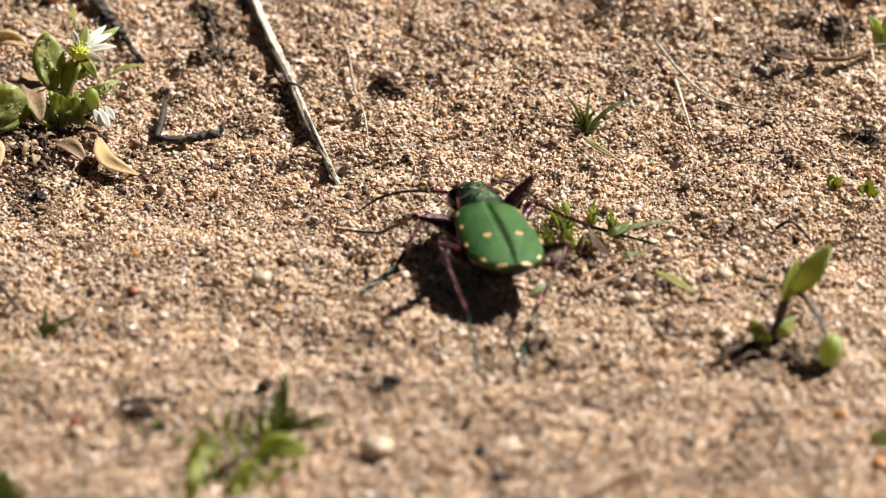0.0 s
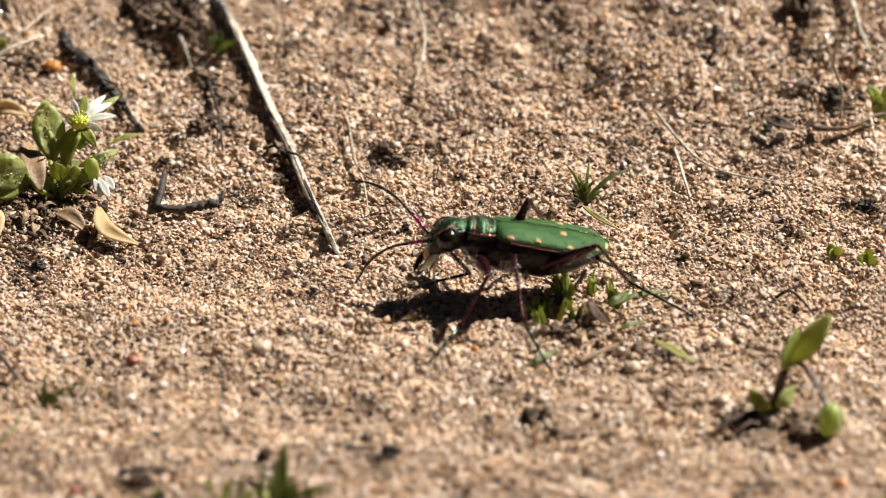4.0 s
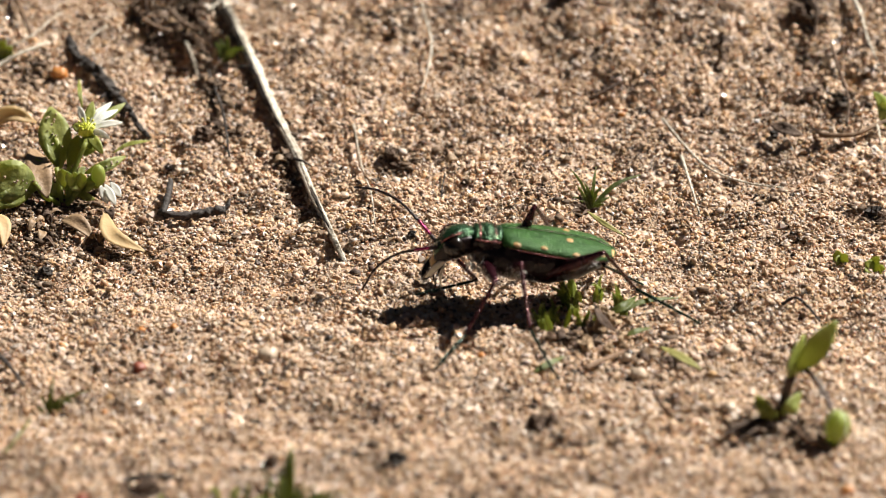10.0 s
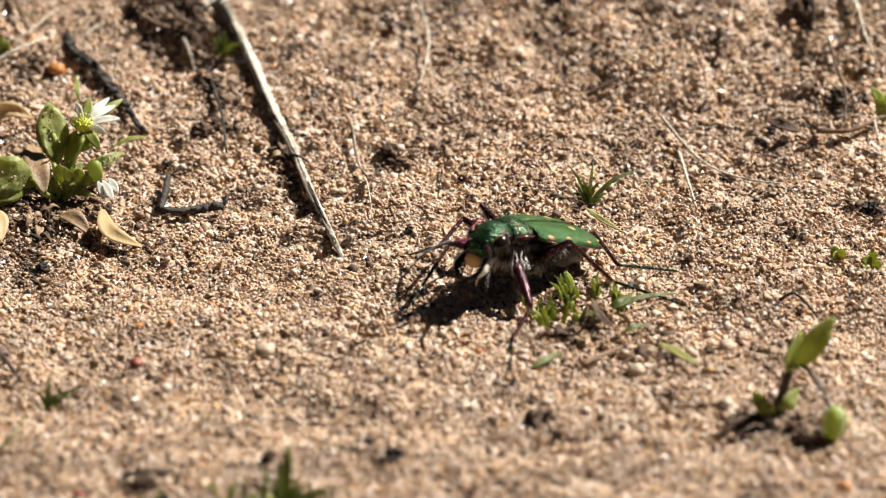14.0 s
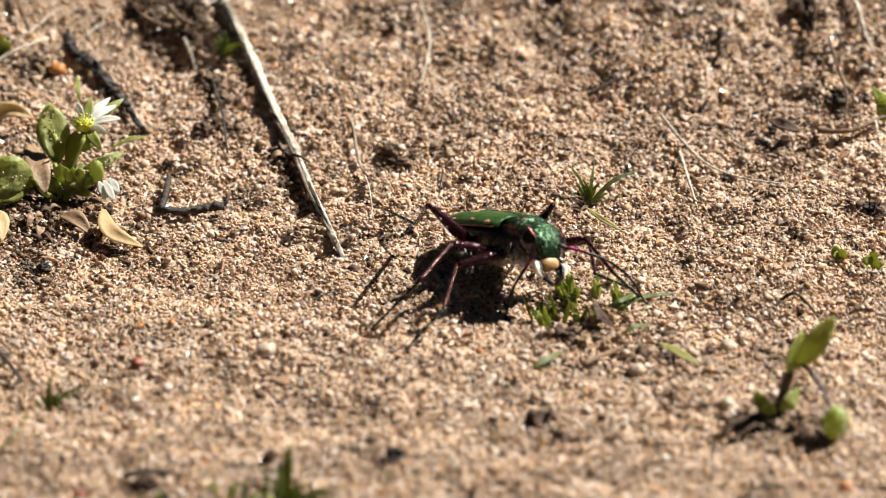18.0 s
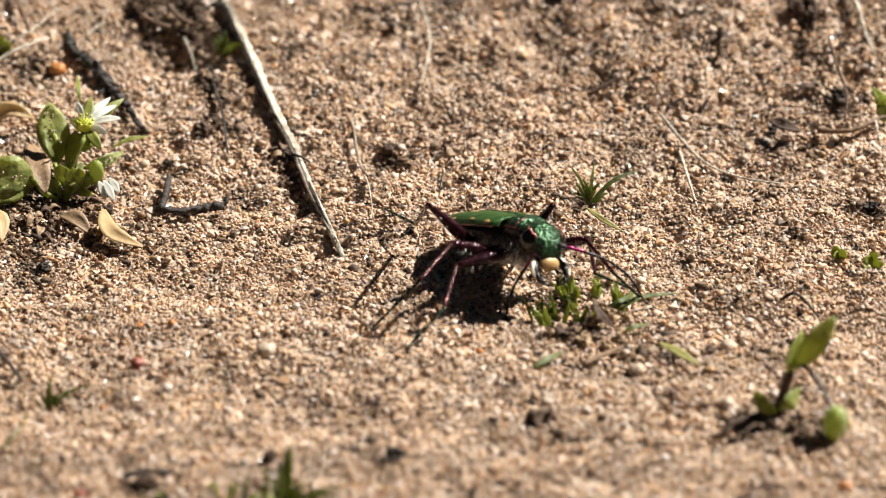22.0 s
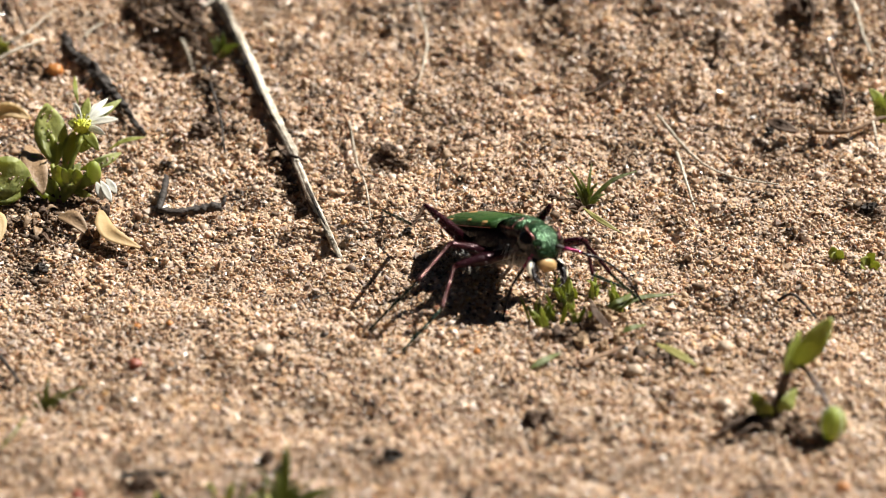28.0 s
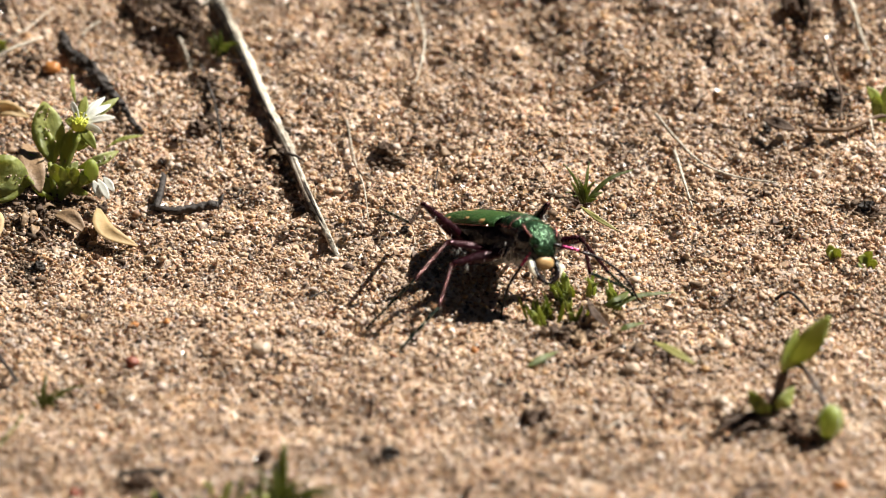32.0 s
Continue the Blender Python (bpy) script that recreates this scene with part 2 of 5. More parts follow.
def tube(points, r0, r1, sides=7, steps=14, rough=0.0, seed=0, mid=None, flute=0.0):
    """A tapered, slightly uneven stem along a smooth curve."""
    rng = np.random.default_rng(seed)
    c = spline(points, steps)
    ribs = 1 + flute * rng.uniform(-1, 1, sides)
    verts, faces = [], []
    for i, p in enumerate(c):
        d = c[min(i + 1, steps - 1)] - c[max(i - 1, 0)]
        d = d / (np.linalg.norm(d) + 1e-9)
        ref = np.array([0, 0, 1.0]) if abs(d[2]) < 0.9 else np.array([1.0, 0, 0])
        u = np.cross(d, ref)
        u /= np.linalg.norm(u)
        w = np.cross(u, d)
        s = i / (steps - 1)
        r = r0 + (r1 - r0) * s
        if mid is not None:
            r = (r0 * (1 - 2 * s) + mid * 2 * s) if s < 0.5 else (mid * (2 - 2 * s) + r1 * (2 * s - 1))
        for k in range(sides):
            a = 2 * math.pi * k / sides
            rr = r * ribs[k] * (1 + rough * rng.uniform(-1, 1))
            verts.append(p + rr * (math.cos(a) * u + math.sin(a) * w))
    for i in range(steps - 1):
        for k in range(sides):
            a, b = i * sides + k, i * sides + (k + 1) % sides
            faces.append((a, b, b + sides, a + sides))
    faces.append(tuple(range(sides - 1, -1, -1)))
    faces.append(tuple((steps - 1) * sides + k for k in range(sides)))
    return verts, faces


def loft(stations, sides=16, start=0, end=360):
    """Closed body along y: stations of (y, z, half width, half height); start and end in degrees leave a part of the round."""
    verts, faces = [], []
    for y, z, hw, hh in stations:
        for k in range(sides):
            a = radians(start + (end - start) * k / (sides - 1 if end - start < 360 else sides))
            verts.append((hw * math.cos(a), y, z + hh * math.sin(a)))
    n = len(stations)
    for i in range(n - 1):
        for k in range(sides):
            a, b = i * sides + k, i * sides + (k + 1) % sides
            faces.append((a, b, b + sides, a + sides))
    faces.append(tuple(range(sides)))
    faces.append(tuple((n - 1) * sides + k for k in range(sides)))
    return verts, faces


def ball(c, r, seed=None, rough=0.0, n=8, m=12):
    """A rounded lump with radii r; rough makes it uneven."""
    rng = np.random.default_rng(seed)
    verts, faces = [(c[0], c[1], c[2] + r[2])], []
    for i in range(1, n):
        t = math.pi * i / n
        for k in range(m):
            a = 2 * math.pi * k / m
            s = 1 + rough * rng.uniform(-1, 1)
            verts.append((c[0] + s * r[0] * math.sin(t) * math.cos(a), c[1] + s * r[1] * math.sin(t) * math.sin(a), c[2] + s * r[2] * math.cos(t)))
    verts.append((c[0], c[1], c[2] - r[2]))
    for k in range(m):
        faces.append((0, 1 + k, 1 + (k + 1) % m))
        faces.append((len(verts) - 1, 1 + (n - 2) * m + (k + 1) % m, 1 + (n - 2) * m + k))
    for i in range(n - 2):
        for k in range(m):
            a, b = 1 + i * m + k, 1 + i * m + (k + 1) % m
            faces.append((a, a + m, b + m, b))
    return verts, faces


def leaf(points, width, face=(0, -0.5, 1), fold=0.25, thick=0.06, peak=0.45, steps=12, tip=0.0, curl=0.0):
    """A blade or leaf with thickness along a smooth curve; face: the way its upper side looks."""
    c = spline(points, steps)
    verts, faces = [], []
    cols = (-1, -0.5, 0, 0.5, 1)
    for i, p in enumerate(c):
        d = c[min(i + 1, steps - 1)] - c[max(i - 1, 0)]
        d = d / (np.linalg.norm(d) + 1e-9)
        u = np.cross(d, np.asarray(face, float))
        u /= np.linalg.norm(u) + 1e-9
        up = np.cross(u, d)
        s = i / (steps - 1)
        e = math.log(0.5) / math.log(peak)
        w = width * 0.5 * (max(math.sin(math.pi * min(max(s, 0.03), 0.985) ** e), 0.05) ** 0.75 * (1 - tip) + tip)
        for side in (1, -1):
            for k in cols:
                verts.append(p + u * k * w + up * (abs(k) * w * fold + side * thick * 0.5 * (1 - 0.6 * abs(k)) + curl * math.sin(s * 7 + k * 2) * w))
    m = len(cols)
    for i in range(steps - 1):
        a, b = i * 2 * m, (i + 1) * 2 * m
        for k in range(m - 1):
            faces.append((a + k, a + k + 1, b + k + 1, b + k))
            faces.append((a + m + k + 1, a + m + k, b + m + k, b + m + k + 1))
        faces.append((a + m, a, b, b + m))
        faces.append((a + m - 1, a + 2 * m - 1, b + 2 * m - 1, b + m - 1))
    faces.append(tuple(range(m)) + tuple(range(2 * m - 1, m - 1, -1)))
    z = (steps - 1) * 2 * m
    faces.append(tuple(z + k for k in range(m - 1, -1, -1)) + tuple(z + k for k in range(m, 2 * m)))
    return verts, faces


def lie(points, lift=0.15):
    """Plan points (x, y) laid on the sand."""
    return [(x, y, gz(x, y) + lift) for x, y in points]


# ---- ground ----
def spread_axis(half, step, reach):
    a = list(np.arange(0, half + 1e-6, step))
    s = step
    while a[-1] < reach:
        s *= 1.35
        a.append(a[-1] + s)
    return np.array([-v for v in a[:0:-1]] + a)


def build_ground():
    xs, ys = spread_axis(46, 0.5, 90000), spread_axis(66, 0.5, 90000)
    X, Y = np.meshgrid(xs, ys)
    Z = relief(X, Y) - 0.13
    verts = np.stack([X, Y, Z], -1).reshape(-1, 3) * MM
    nx, ny = len(xs), len(ys)
    i = (np.arange(ny - 1)[:, None] * nx + np.arange(nx - 1)[None]).reshape(-1)
    quads = np.stack([i, i + 1, i + 1 + nx, i + nx], -1)
    me = bpy.data.meshes.new("ground")
    fill(me, verts, quads)
    me.materials.append(SAND_BED)
    return tagged(new("ground", me), "dry tan sand rising into a low bank", "ground", kind="structure")


def fill(me, verts, polys, smooth=True):
    k = polys.shape[1]
    me.vertices.add(len(verts))
    me.vertices.foreach_set("co", np.ascontiguousarray(verts, np.float32).reshape(-1))
    me.loops.add(polys.size)
    me.loops.foreach_set("vertex_index", np.ascontiguousarray(polys, np.int32).reshape(-1))
    me.polygons.add(len(polys))
    me.polygons.foreach_set("loop_start", np.arange(0, polys.size, k, dtype=np.int32))
    me.polygons.foreach_set("use_smooth", np.full(len(polys), smooth))
    me.update(calc_edges=True)


def grain_batch(name, base, tri, n, size, seed, proud, smooth):
    """Loose quartz grains of one base form, each with its own size, turn and broken faces."""
    rng = np.random.default_rng(seed)
    x, y = rng.uniform(-34.5, 34.5, n), rng.uniform(-58, 36, n)
    r = np.clip(rng.lognormal(math.log(size), 0.47, n), 0.045, 0.38)
    lump = 0.16 * vnoise(x / 0.8, y / 0.8, 11) + 0.10 * vnoise(x / 1.9 + 4, y / 1.9, 12)
    z = relief(x, y) + lump + r * rng.uniform(-0.65, 0.15, n)
    z[:proud] += r[:proud] * 0.6
    ax = rng.normal(size=(n, 4))
    ax /= np.linalg.norm(ax, axis=1)[:, None]
    a, b, c, d = ax.T
    rot = np.stack([1 - 2 * (c * c + d * d), 2 * (b * c - d * a), 2 * (b * d + c * a), 2 * (b * c + d * a), 1 - 2 * (b * b + d * d), 2 * (c * d - b * a),
                    2 * (b * d - c * a), 2 * (c * d + b * a), 1 - 2 * (b * b + c * c)], -1).reshape(n, 3, 3)
    shape = base[None] * rng.uniform(0.55, 1.3, (n, 1, 3)) * rng.uniform(0.62, 1.28, (n, len(base), 1)) * r[:, None, None]
    v = np.einsum("nij,nkj->nki", rot, shape)
    v[..., 2] *= 0.85
    v += np.stack([x, y, z], -1)[:, None]
    f = tri[None] + (np.arange(n) * len(base))[:, None, None]
    me = bpy.data.meshes.new(name)
    fill(me, v.reshape(-1, 3) * MM, f.reshape(-1, 3), smooth)
    me.materials.append(SAND)
    return new(name, me)


def build_grains():
    """The loose sand: rounded grains, and sharper splinters between them."""
    bm = bmesh.new()
    bmesh.ops.create_icosphere(bm, subdivisions=1, radius=1)
    ico = np.array([v.co[:] for v in bm.verts])
    tri = np.array([[v.index for v in f.verts] for f in bm.faces])
    bm.free()
    octa = np.array([(1, 0, 0), (-1, 0, 0), (0, 1, 0), (0, -1, 0), (0, 0, 1), (0, 0, -1)], float)
    eight = np.array([(0, 2, 4), (2, 1, 4), (1, 3, 4), (3, 0, 4), (2, 0, 5), (1, 2, 5), (3, 1, 5), (0, 3, 5)])
    tagged(grain_batch("sand_grains", ico, tri, 84000, 0.114, 5, 14000, True), "coarse tan and translucent quartz sand grains", "sand", kind="stuff")
    tagged(grain_batch("sand_splinters", octa, eight, 150000, 0.118, 6, 14000, False), "sharp tan and pinkish quartz splinters among sand", "sand", kind="stuff")


DRIFTS = [  # dark litter, some of it standing in for shade in hollows and under plants: x, y, spread and number
    (-27.88, 1.18, 2.6, 380), (-19.73, 25.85, 2.6, 300), (-25.26, 2.61, 2.0, 252), (-18.00, 28.40, 2.2, 200), (-21.65, 28.40, 1.8, 200),
    (8.76, -16.24, 1.6, 170), (-18.29, 24.29, 2.0, 160), (25.97, 24.29, 1.6, 127), (-16.23, 16.78, 1.2, 110), (-22.30, -3.05, 1.6, 107),
    (-10.28, 6.50, 1.2, 98), (27.92, 15.40, 1.8, 94), (20.07, -29.45, 1.6, 92), (-3.29, 8.95, 1.2, 87), (-11.11, 9.32, 1.0, 82),
    (-18.49, -38.39, 1.6, 75), (23.55, -31.66, 1.4, 75), (-15.31, 12.54, 1.2, 67), (-9.03, 1.99, 1.0, 67), (8.12, -10.36, 1.5, 67),
    (29.32, 1.40, 1.4, 67), (-27.51, -5.60, 1.4, 67), (18.60, 20.53, 1.8, 60), (14.63, -18.66, 1.6, 58), (-28.81, 18.52, 1.6, 58)]


def build_crumbs():
    """Dark earth and plant crumbs, gathered in drifts among the grains; some drifts imitate shade."""
    rng = np.random.default_rng(8)
    n = 9000
    x, y = rng.uniform(-35, 35, n), rng.uniform(-57, 36, n)
    m = vnoise(x / 4.2, y / 4.2, 21) + 0.7 * vnoise(x / 1.5, y / 1.5, 22) + 0.1 * np.clip(y / 20, -0.5, 1)
    keep = m > rng.uniform(0.15, 1.3, n)
    x, y = x[keep], y[keep]
    for cx, cy, spread, count in DRIFTS:
        x = np.append(x, cx + spread * rng.normal(0, 0.5, count))
        y = np.append(y, cy + 1.6 * spread * rng.normal(0, 0.5, count))
    n = len(x)
    cube = np.array([(i, j, k) for i in (-1, 1) for j in (-1, 1) for k in (-1, 1)], float)
    quads = np.array([(0, 1, 3, 2), (4, 6, 7, 5), (0, 4, 5, 1), (2, 3, 7, 6), (0, 2, 6, 4), (1, 5, 7, 3)])
    r = np.clip(rng.lognormal(math.log(0.115), 0.4, n), 0.05, 0.36)
    z = relief(x, y) + 0.16 * vnoise(x / 0.8, y / 0.8, 11) + 0.10 * vnoise(x / 1.9 + 4, y / 1.9, 12) + r * rng.uniform(0.0, 0.9, n) + 0.03
    a = rng.uniform(0, 2 * math.pi, n)
    shape = cube[None] * rng.uniform(0.55, 1.0, (n, 8, 3)) * (r[:, None] * np.stack([rng.uniform(0.7, 1.9, n), rng.uniform(0.6, 1.0, n), rng.uniform(0.4, 0.8, n)], -1))[:, None]
    u = shape[..., 0] * np.cos(a)[:, None] - shape[..., 1] * np.sin(a)[:, None] + x[:, None]
    v = shape[..., 0] * np.sin(a)[:, None] + shape[..., 1] * np.cos(a)[:, None] + y[:, None]
    p = np.stack([u, v, shape[..., 2] + z[:, None]], -1)
    me = bpy.data.meshes.new("earth_crumbs")
    fill(me, p.reshape(-1, 3) * MM, (quads[None] + (np.arange(n) * 8)[:, None, None]).reshape(-1, 4))
    me.materials.append(CRUMB)
    return tagged(new("earth_crumbs", me), "dark earth crumbs and plant bits, some standing in for shade", "crumbs", kind="stuff")


build_ground()
build_grains()
build_crumbs()


# ---- things on the sand ----
def twig(name, label, pts, r0, r1, mat, rough=0.15, seed=1, steps=18, sides=7, category="twig", group="", mid=None):
    return solo(name, tube(pts, r0, r1, sides, steps, rough, seed, mid), mat, label, category, group, mat is not CHAR)


def flake(name, label, pts, width, mat, face=(0, -0.4, 1), fold=0.3, category="dead leaf", group="", curl=0.1, peak=0.45, thick=0.1):
    return solo(name, leaf(pts, width, face, fold, thick, peak, 14, 0.0, curl), mat, label, category, group)


def pebble(name, label, x, y, r, mat, seed, squash=0.8, sink=0.25, category="pebble", group=""):
    rng = np.random.default_rng(seed)
    q = r * rng.uniform(0.8, 1.2, 3)
    q[2] = r * squash
    if category == "crumb":
        return solo(name, ball((x, y, gz(x, y) + q[2] * (1 - 2 * sink)), q * 0.85, seed, 0.42, 8, 11), mat, label, category, group, False)
    return solo(name, ball((x, y, gz(x, y) + q[2] * (1 - 2 * sink)), q, seed, 0.16, 7, 10), mat, label, category, group)


def blades(name, label, base, tips, width, mat, category="grass", part_name="blade", fold=0.35, peak=0.35, bow=0.25, thick=0.07):
    """A tuft of blades that rise from one base and bow outwards."""
    ob = thing(name, label, category, base)
    b = np.array(base)
    rng = np.random.default_rng(len(tips))
    for k, t in enumerate(tips):
        w = width * (t[3] if len(t) > 3 else 1.0)
        e = np.array(t[:3])
        root = b + np.array((rng.uniform(-0.25, 0.25), rng.uniform(-0.25, 0.25), -0.15))
        mid = root * 0.5 + e * 0.5 + np.array((0, 0, bow * np.linalg.norm(e - root) * 0.5))
        part(part_name, leaf([root, mid, e], w, (rng.uniform(-0.4, 0.4), -1, 0.6), fold, thick, peak, 9), mat, ob, at=base)
    return ob


# the straw that lies down the bank, with its torn head and joint
straw_base = (-9.74, 9.33, 1.89)
straw = thing("straw", "pale dry grass straw lying on the sand bank", "straw", (-9.74, 9.33, 1.55))
part("stalk", tube([(-16.24, 28.21, 6.37), (-15.00, 25.48, 5.56), (-13.54, 20.54, 4.89), (-11.80, 14.20, 3.57), (-10.01, 8.88, 2.25)], 0.38, 0.34, 16, 60, 0.14, 1, None, 0.3), STRAW, straw, at=straw_base)
part("stalk", tube([(-10.17, 9.23, 2.35), (-8.87, 4.28, 1.44), (-7.63, -0.98, 1.15), (-6.54, -4.66, 0.37)], 0.34, 0.19, 16, 44, 0.14, 2, None, 0.3), STRAW, straw, at=straw_base)
part("joint", tube([(-10.30, 8.27, 2.51), (-9.71, 7.74, 2.57), (-9.04, 7.58, 2.21)], 0.12, 0.05, 6, 8, 0.2, 3), CHAR, straw, "dark frayed joint", at=straw_base)
for k, (a, b) in enumerate((((-16.24, 28.21, 6.37), (-17.45, 27.13, 7.16)), ((-16.02, 27.48, 6.40), (-16.85, 25.78, 6.48)), ((-16.18, 27.56, 6.55), (-16.72, 29.66, 7.37)), ((-15.84, 26.84, 6.31), (-15.39, 28.50, 7.48)))):
    part("torn_fibre", tube([a, b], 0.16, 0.04, 5, 5, 0.1, k), STRAW, straw, at=straw_base)
for k in range(16):
    rng = np.random.default_rng(200 + k)
    u0 = rng.uniform(0, 0.62)
    path = spline([(-16.24, 28.21, 6.37), (-15.00, 25.48, 5.56), (-13.54, 20.54, 4.89), (-11.80, 14.20, 3.57), (-10.01, 8.88, 2.25), (-8.87, 4.28, 1.44), (-7.63, -0.98, 1.15)], 40)
    piece = path[int(u0 * 40):int(u0 * 40) + 14] + np.array((rng.uniform(-0.42, 0.36), -0.2, rng.uniform(0.05, 0.36)))
    part("loose_fibre", tube(piece, 0.05, 0.03, 4, 14, 0.3, k), STRAW if k % 3 else BARK, straw, at=straw_base)
# dark tubes imitate the shade along the straw's left edge
for k, (u0, u1) in enumerate(((0, 9), (2, 13), (11, 19), (17, 25), (22, 31), (29, 38))):
    edge = path[u0:u1] + np.array((-0.38, -0.1, -0.05))
    part("shade_edge", tube(edge[::2] if len(edge) > 6 else edge, 0.10, 0.05, 5, 14, 0.5, 40 + k), CHAR if k % 2 == 0 else BARK, straw, "dark strip standing in for the straw's shaded edge", at=straw_base)
for k, (a, b) in enumerate((((-15.66, 26.46, 6.38), (-14.43, 22.59, 5.60)), ((-15.35, 26.94, 6.45), (-13.91, 21.36, 5.59)), ((-16.03, 27.85, 6.69), (-14.80, 24.50, 5.78)))):
    part("torn_fibre", tube([a, (np.array(a) + np.array(b)) / 2 + np.array((0.1, 0, 0.15)), b], 0.11, 0.05, 5, 9, 0.35, 50 + k), CHAR if k == 0 else STRAW, straw, at=straw_base)
twig("thin_twig", "thin dark side twig resting on the straw", [(-16.20, 25.43, 6.01), (-15.27, 25.59, 6.47), (-14.29, 26.30, 6.36), (-14.13, 26.40, 5.97)], 0.07, 0.04, CHAR)
# dark strips stand in for the shadow and debris left of the straw
for k, (a, b, c, m) in enumerate((((-15.18, 25.93, 5.29), (-13.74, 20.27, 4.57), (-13.21, 18.37, 4.06), CHAR), ((-12.42, 15.34, 3.61), (-11.23, 11.17, 2.72), (-10.65, 9.82, 2.27), BARK), ((-9.16, 5.42, 1.37), (-8.15, 0.83, 1.19), (-7.63, -1.09, 0.94), CHAR))):
    twig("shade_debris_strip", "dark strip for shade and debris beside the straw", [a, b, c], 0.13, 0.05, m, 0.3, k, category="bark", group="bark strips")

# chickweed with a white flower
cb = (-25.96, 2.77, 0.84)
weed = thing("chickweed", "small chickweed plant with one white flower on sand", "plant", cb)
for pts, w, m, f in (
    ([(-27.75, 3.44, 2.07), (-29.29, 2.50, 2.98), (-31.36, 2.61, 3.52)], 2.9, SPECKLED, 0.12), ([(-28.15, 2.92, 1.79), (-29.44, 1.94, 1.96), (-30.94, 1.23, 1.68)], 1.3, LEAF, 0.2),
    ([(-26.28, 5.09, 2.78), (-26.62, 6.40, 4.45), (-27.01, 8.10, 6.10)], 2.3, SPECKLED, 0.1), ([(-26.33, 4.83, 3.06), (-26.75, 5.70, 3.95), (-27.10, 6.79, 4.84)], 1.15, LEAF, 0.35), ([(-25.72, 4.88, 2.96), (-25.27, 5.60, 3.83), (-25.08, 6.76, 4.60)], 1.1, LEAF, 0.3),
    ([(-24.55, 5.05, 3.73), (-24.32, 5.48, 4.39), (-24.19, 6.22, 4.83)], 1.3, LIME, 0.2), ([(-22.71, 6.94, 3.17), (-21.65, 7.71, 3.51), (-20.23, 8.90, 3.26)], 0.3, LEAF, 0.3),
    ([(-24.55, 4.68, 2.62), (-23.23, 4.71, 3.11), (-21.82, 6.17, 3.25)], 0.8, SPECKLED, 0.25), ([(-25.99, 3.81, 2.07), (-25.14, 4.03, 2.57), (-24.54, 4.69, 3.12)], 0.8, LEAF, 0.3),
    ([(-24.84, 8.62, 5.83), (-25.06, 9.52, 6.56), (-25.19, 11.23, 6.86)], 0.32, LEAF, 0.3), ([(-25.76, 3.82, 2.15), (-24.50, 3.54, 2.19), (-23.28, 3.82, 2.15)], 0.7, LEAF, 0.3), ([(-26.45, 3.63, 1.98), (-25.70, 4.28, 2.54), (-25.56, 4.83, 3.15)], 0.7, SPECKLED, 0.3),
    ([(-25.31, 3.93, 1.85), (-24.49, 2.94, 1.69), (-23.79, 2.88, 1.47)], 0.6, LEAF, 0.3), ([(-26.61, 3.86, 2.05), (-27.33, 4.50, 2.70), (-27.94, 5.83, 3.22)], 0.9, LEAF, 0.3)):
    part("leaf", leaf(pts, w, (0.1, -1, 0.45), f, 0.1, 0.52, 14, 0.0, 0.08), m, weed, at=cb)
rng = np.random.default_rng(63)
for k in range(12):
    root = np.array((-25.9 + rng.uniform(-0.6, 1.6), 3.3 + rng.uniform(-0.3, 0.4), 1.1 + rng.uniform(0, 1.2)))
    tip = root + np.array((rng.uniform(-1.3, 1.5), rng.uniform(-0.8, 0.6), rng.uniform(0.5, 1.7)))
    part("leaf", leaf([root, (root + tip) / 2 + np.array((0, -0.1, 0.25)), tip], rng.uniform(0.5, 0.95), (rng.uniform(-0.5, 0.5), -1, 0.5), 0.25, 0.09, 0.5, 10, 0.0, 0.08), (LEAF, SPECKLED, LIME)[k % 3], weed, at=cb)
rng = np.random.default_rng(61)
for a, b, spread, count in (((-26.44, 5.51, 3.53), (-26.90, 8.13, 6.21), 0.7, 16), ((-28.32, 2.85, 2.49), (-30.43, 2.43, 3.43), 0.8, 12), ((-24.51, 3.89, 2.54), (-22.25, 5.43, 3.31), 0.3, 8)):
    for k in range(count):
        u = rng.uniform(0, 1)
        c = np.array(a) * (1 - u) + np.array(b) * u + np.array((rng.normal(0, 0.5) * spread, -0.12, rng.normal(0, 0.3) * spread))
        part("sand_grain", ball(c, rng.uniform(0.05, 0.11, 3), k, 0.1, 4, 6), PALESTONE, weed, "pale sand grain stuck to a leaf", at=cb)
for pts in ([(-25.98, 3.07, 0.71), (-26.25, 3.59, 2.25), (-26.45, 4.29, 3.21)], [(-25.91, 3.08, 0.70), (-25.29, 4.08, 2.88), (-24.45, 5.10, 4.76)], [(-25.99, 3.20, 0.74), (-27.18, 2.77, 1.77), (-27.94, 3.05, 2.70)], [(-25.74, 2.94, 1.06), (-24.49, 3.34, 2.36), (-23.82, 4.03, 2.90)]):
    part("stem", tube(pts, 0.22, 0.16, 7, 10, 0.05), LEAF, weed, at=cb)
fc = np.array((-24.41, 6.11, 5.21))
part("flower_heart", ball(fc, (0.62, 0.5, 0.55), 2, 0.15), YELLOW, weed, "yellow-green flower centre", at=cb)
for tip in ((-25.08, 8.15, 6.12), (-22.79, 8.38, 6.36), (-22.05, 6.97, 5.43), (-22.39, 7.86, 5.99), (-22.84, 5.57, 4.85), (-23.26, 8.27, 6.15)):
    part("petal", leaf([fc, (fc + np.array(tip)) / 2 + np.array((0, -0.1, 0.2)), tip], 0.5, (-0.3, -0.9, 0.5), 0.3, 0.07, 0.6, 9), PETAL, weed, "narrow white petal", at=cb)
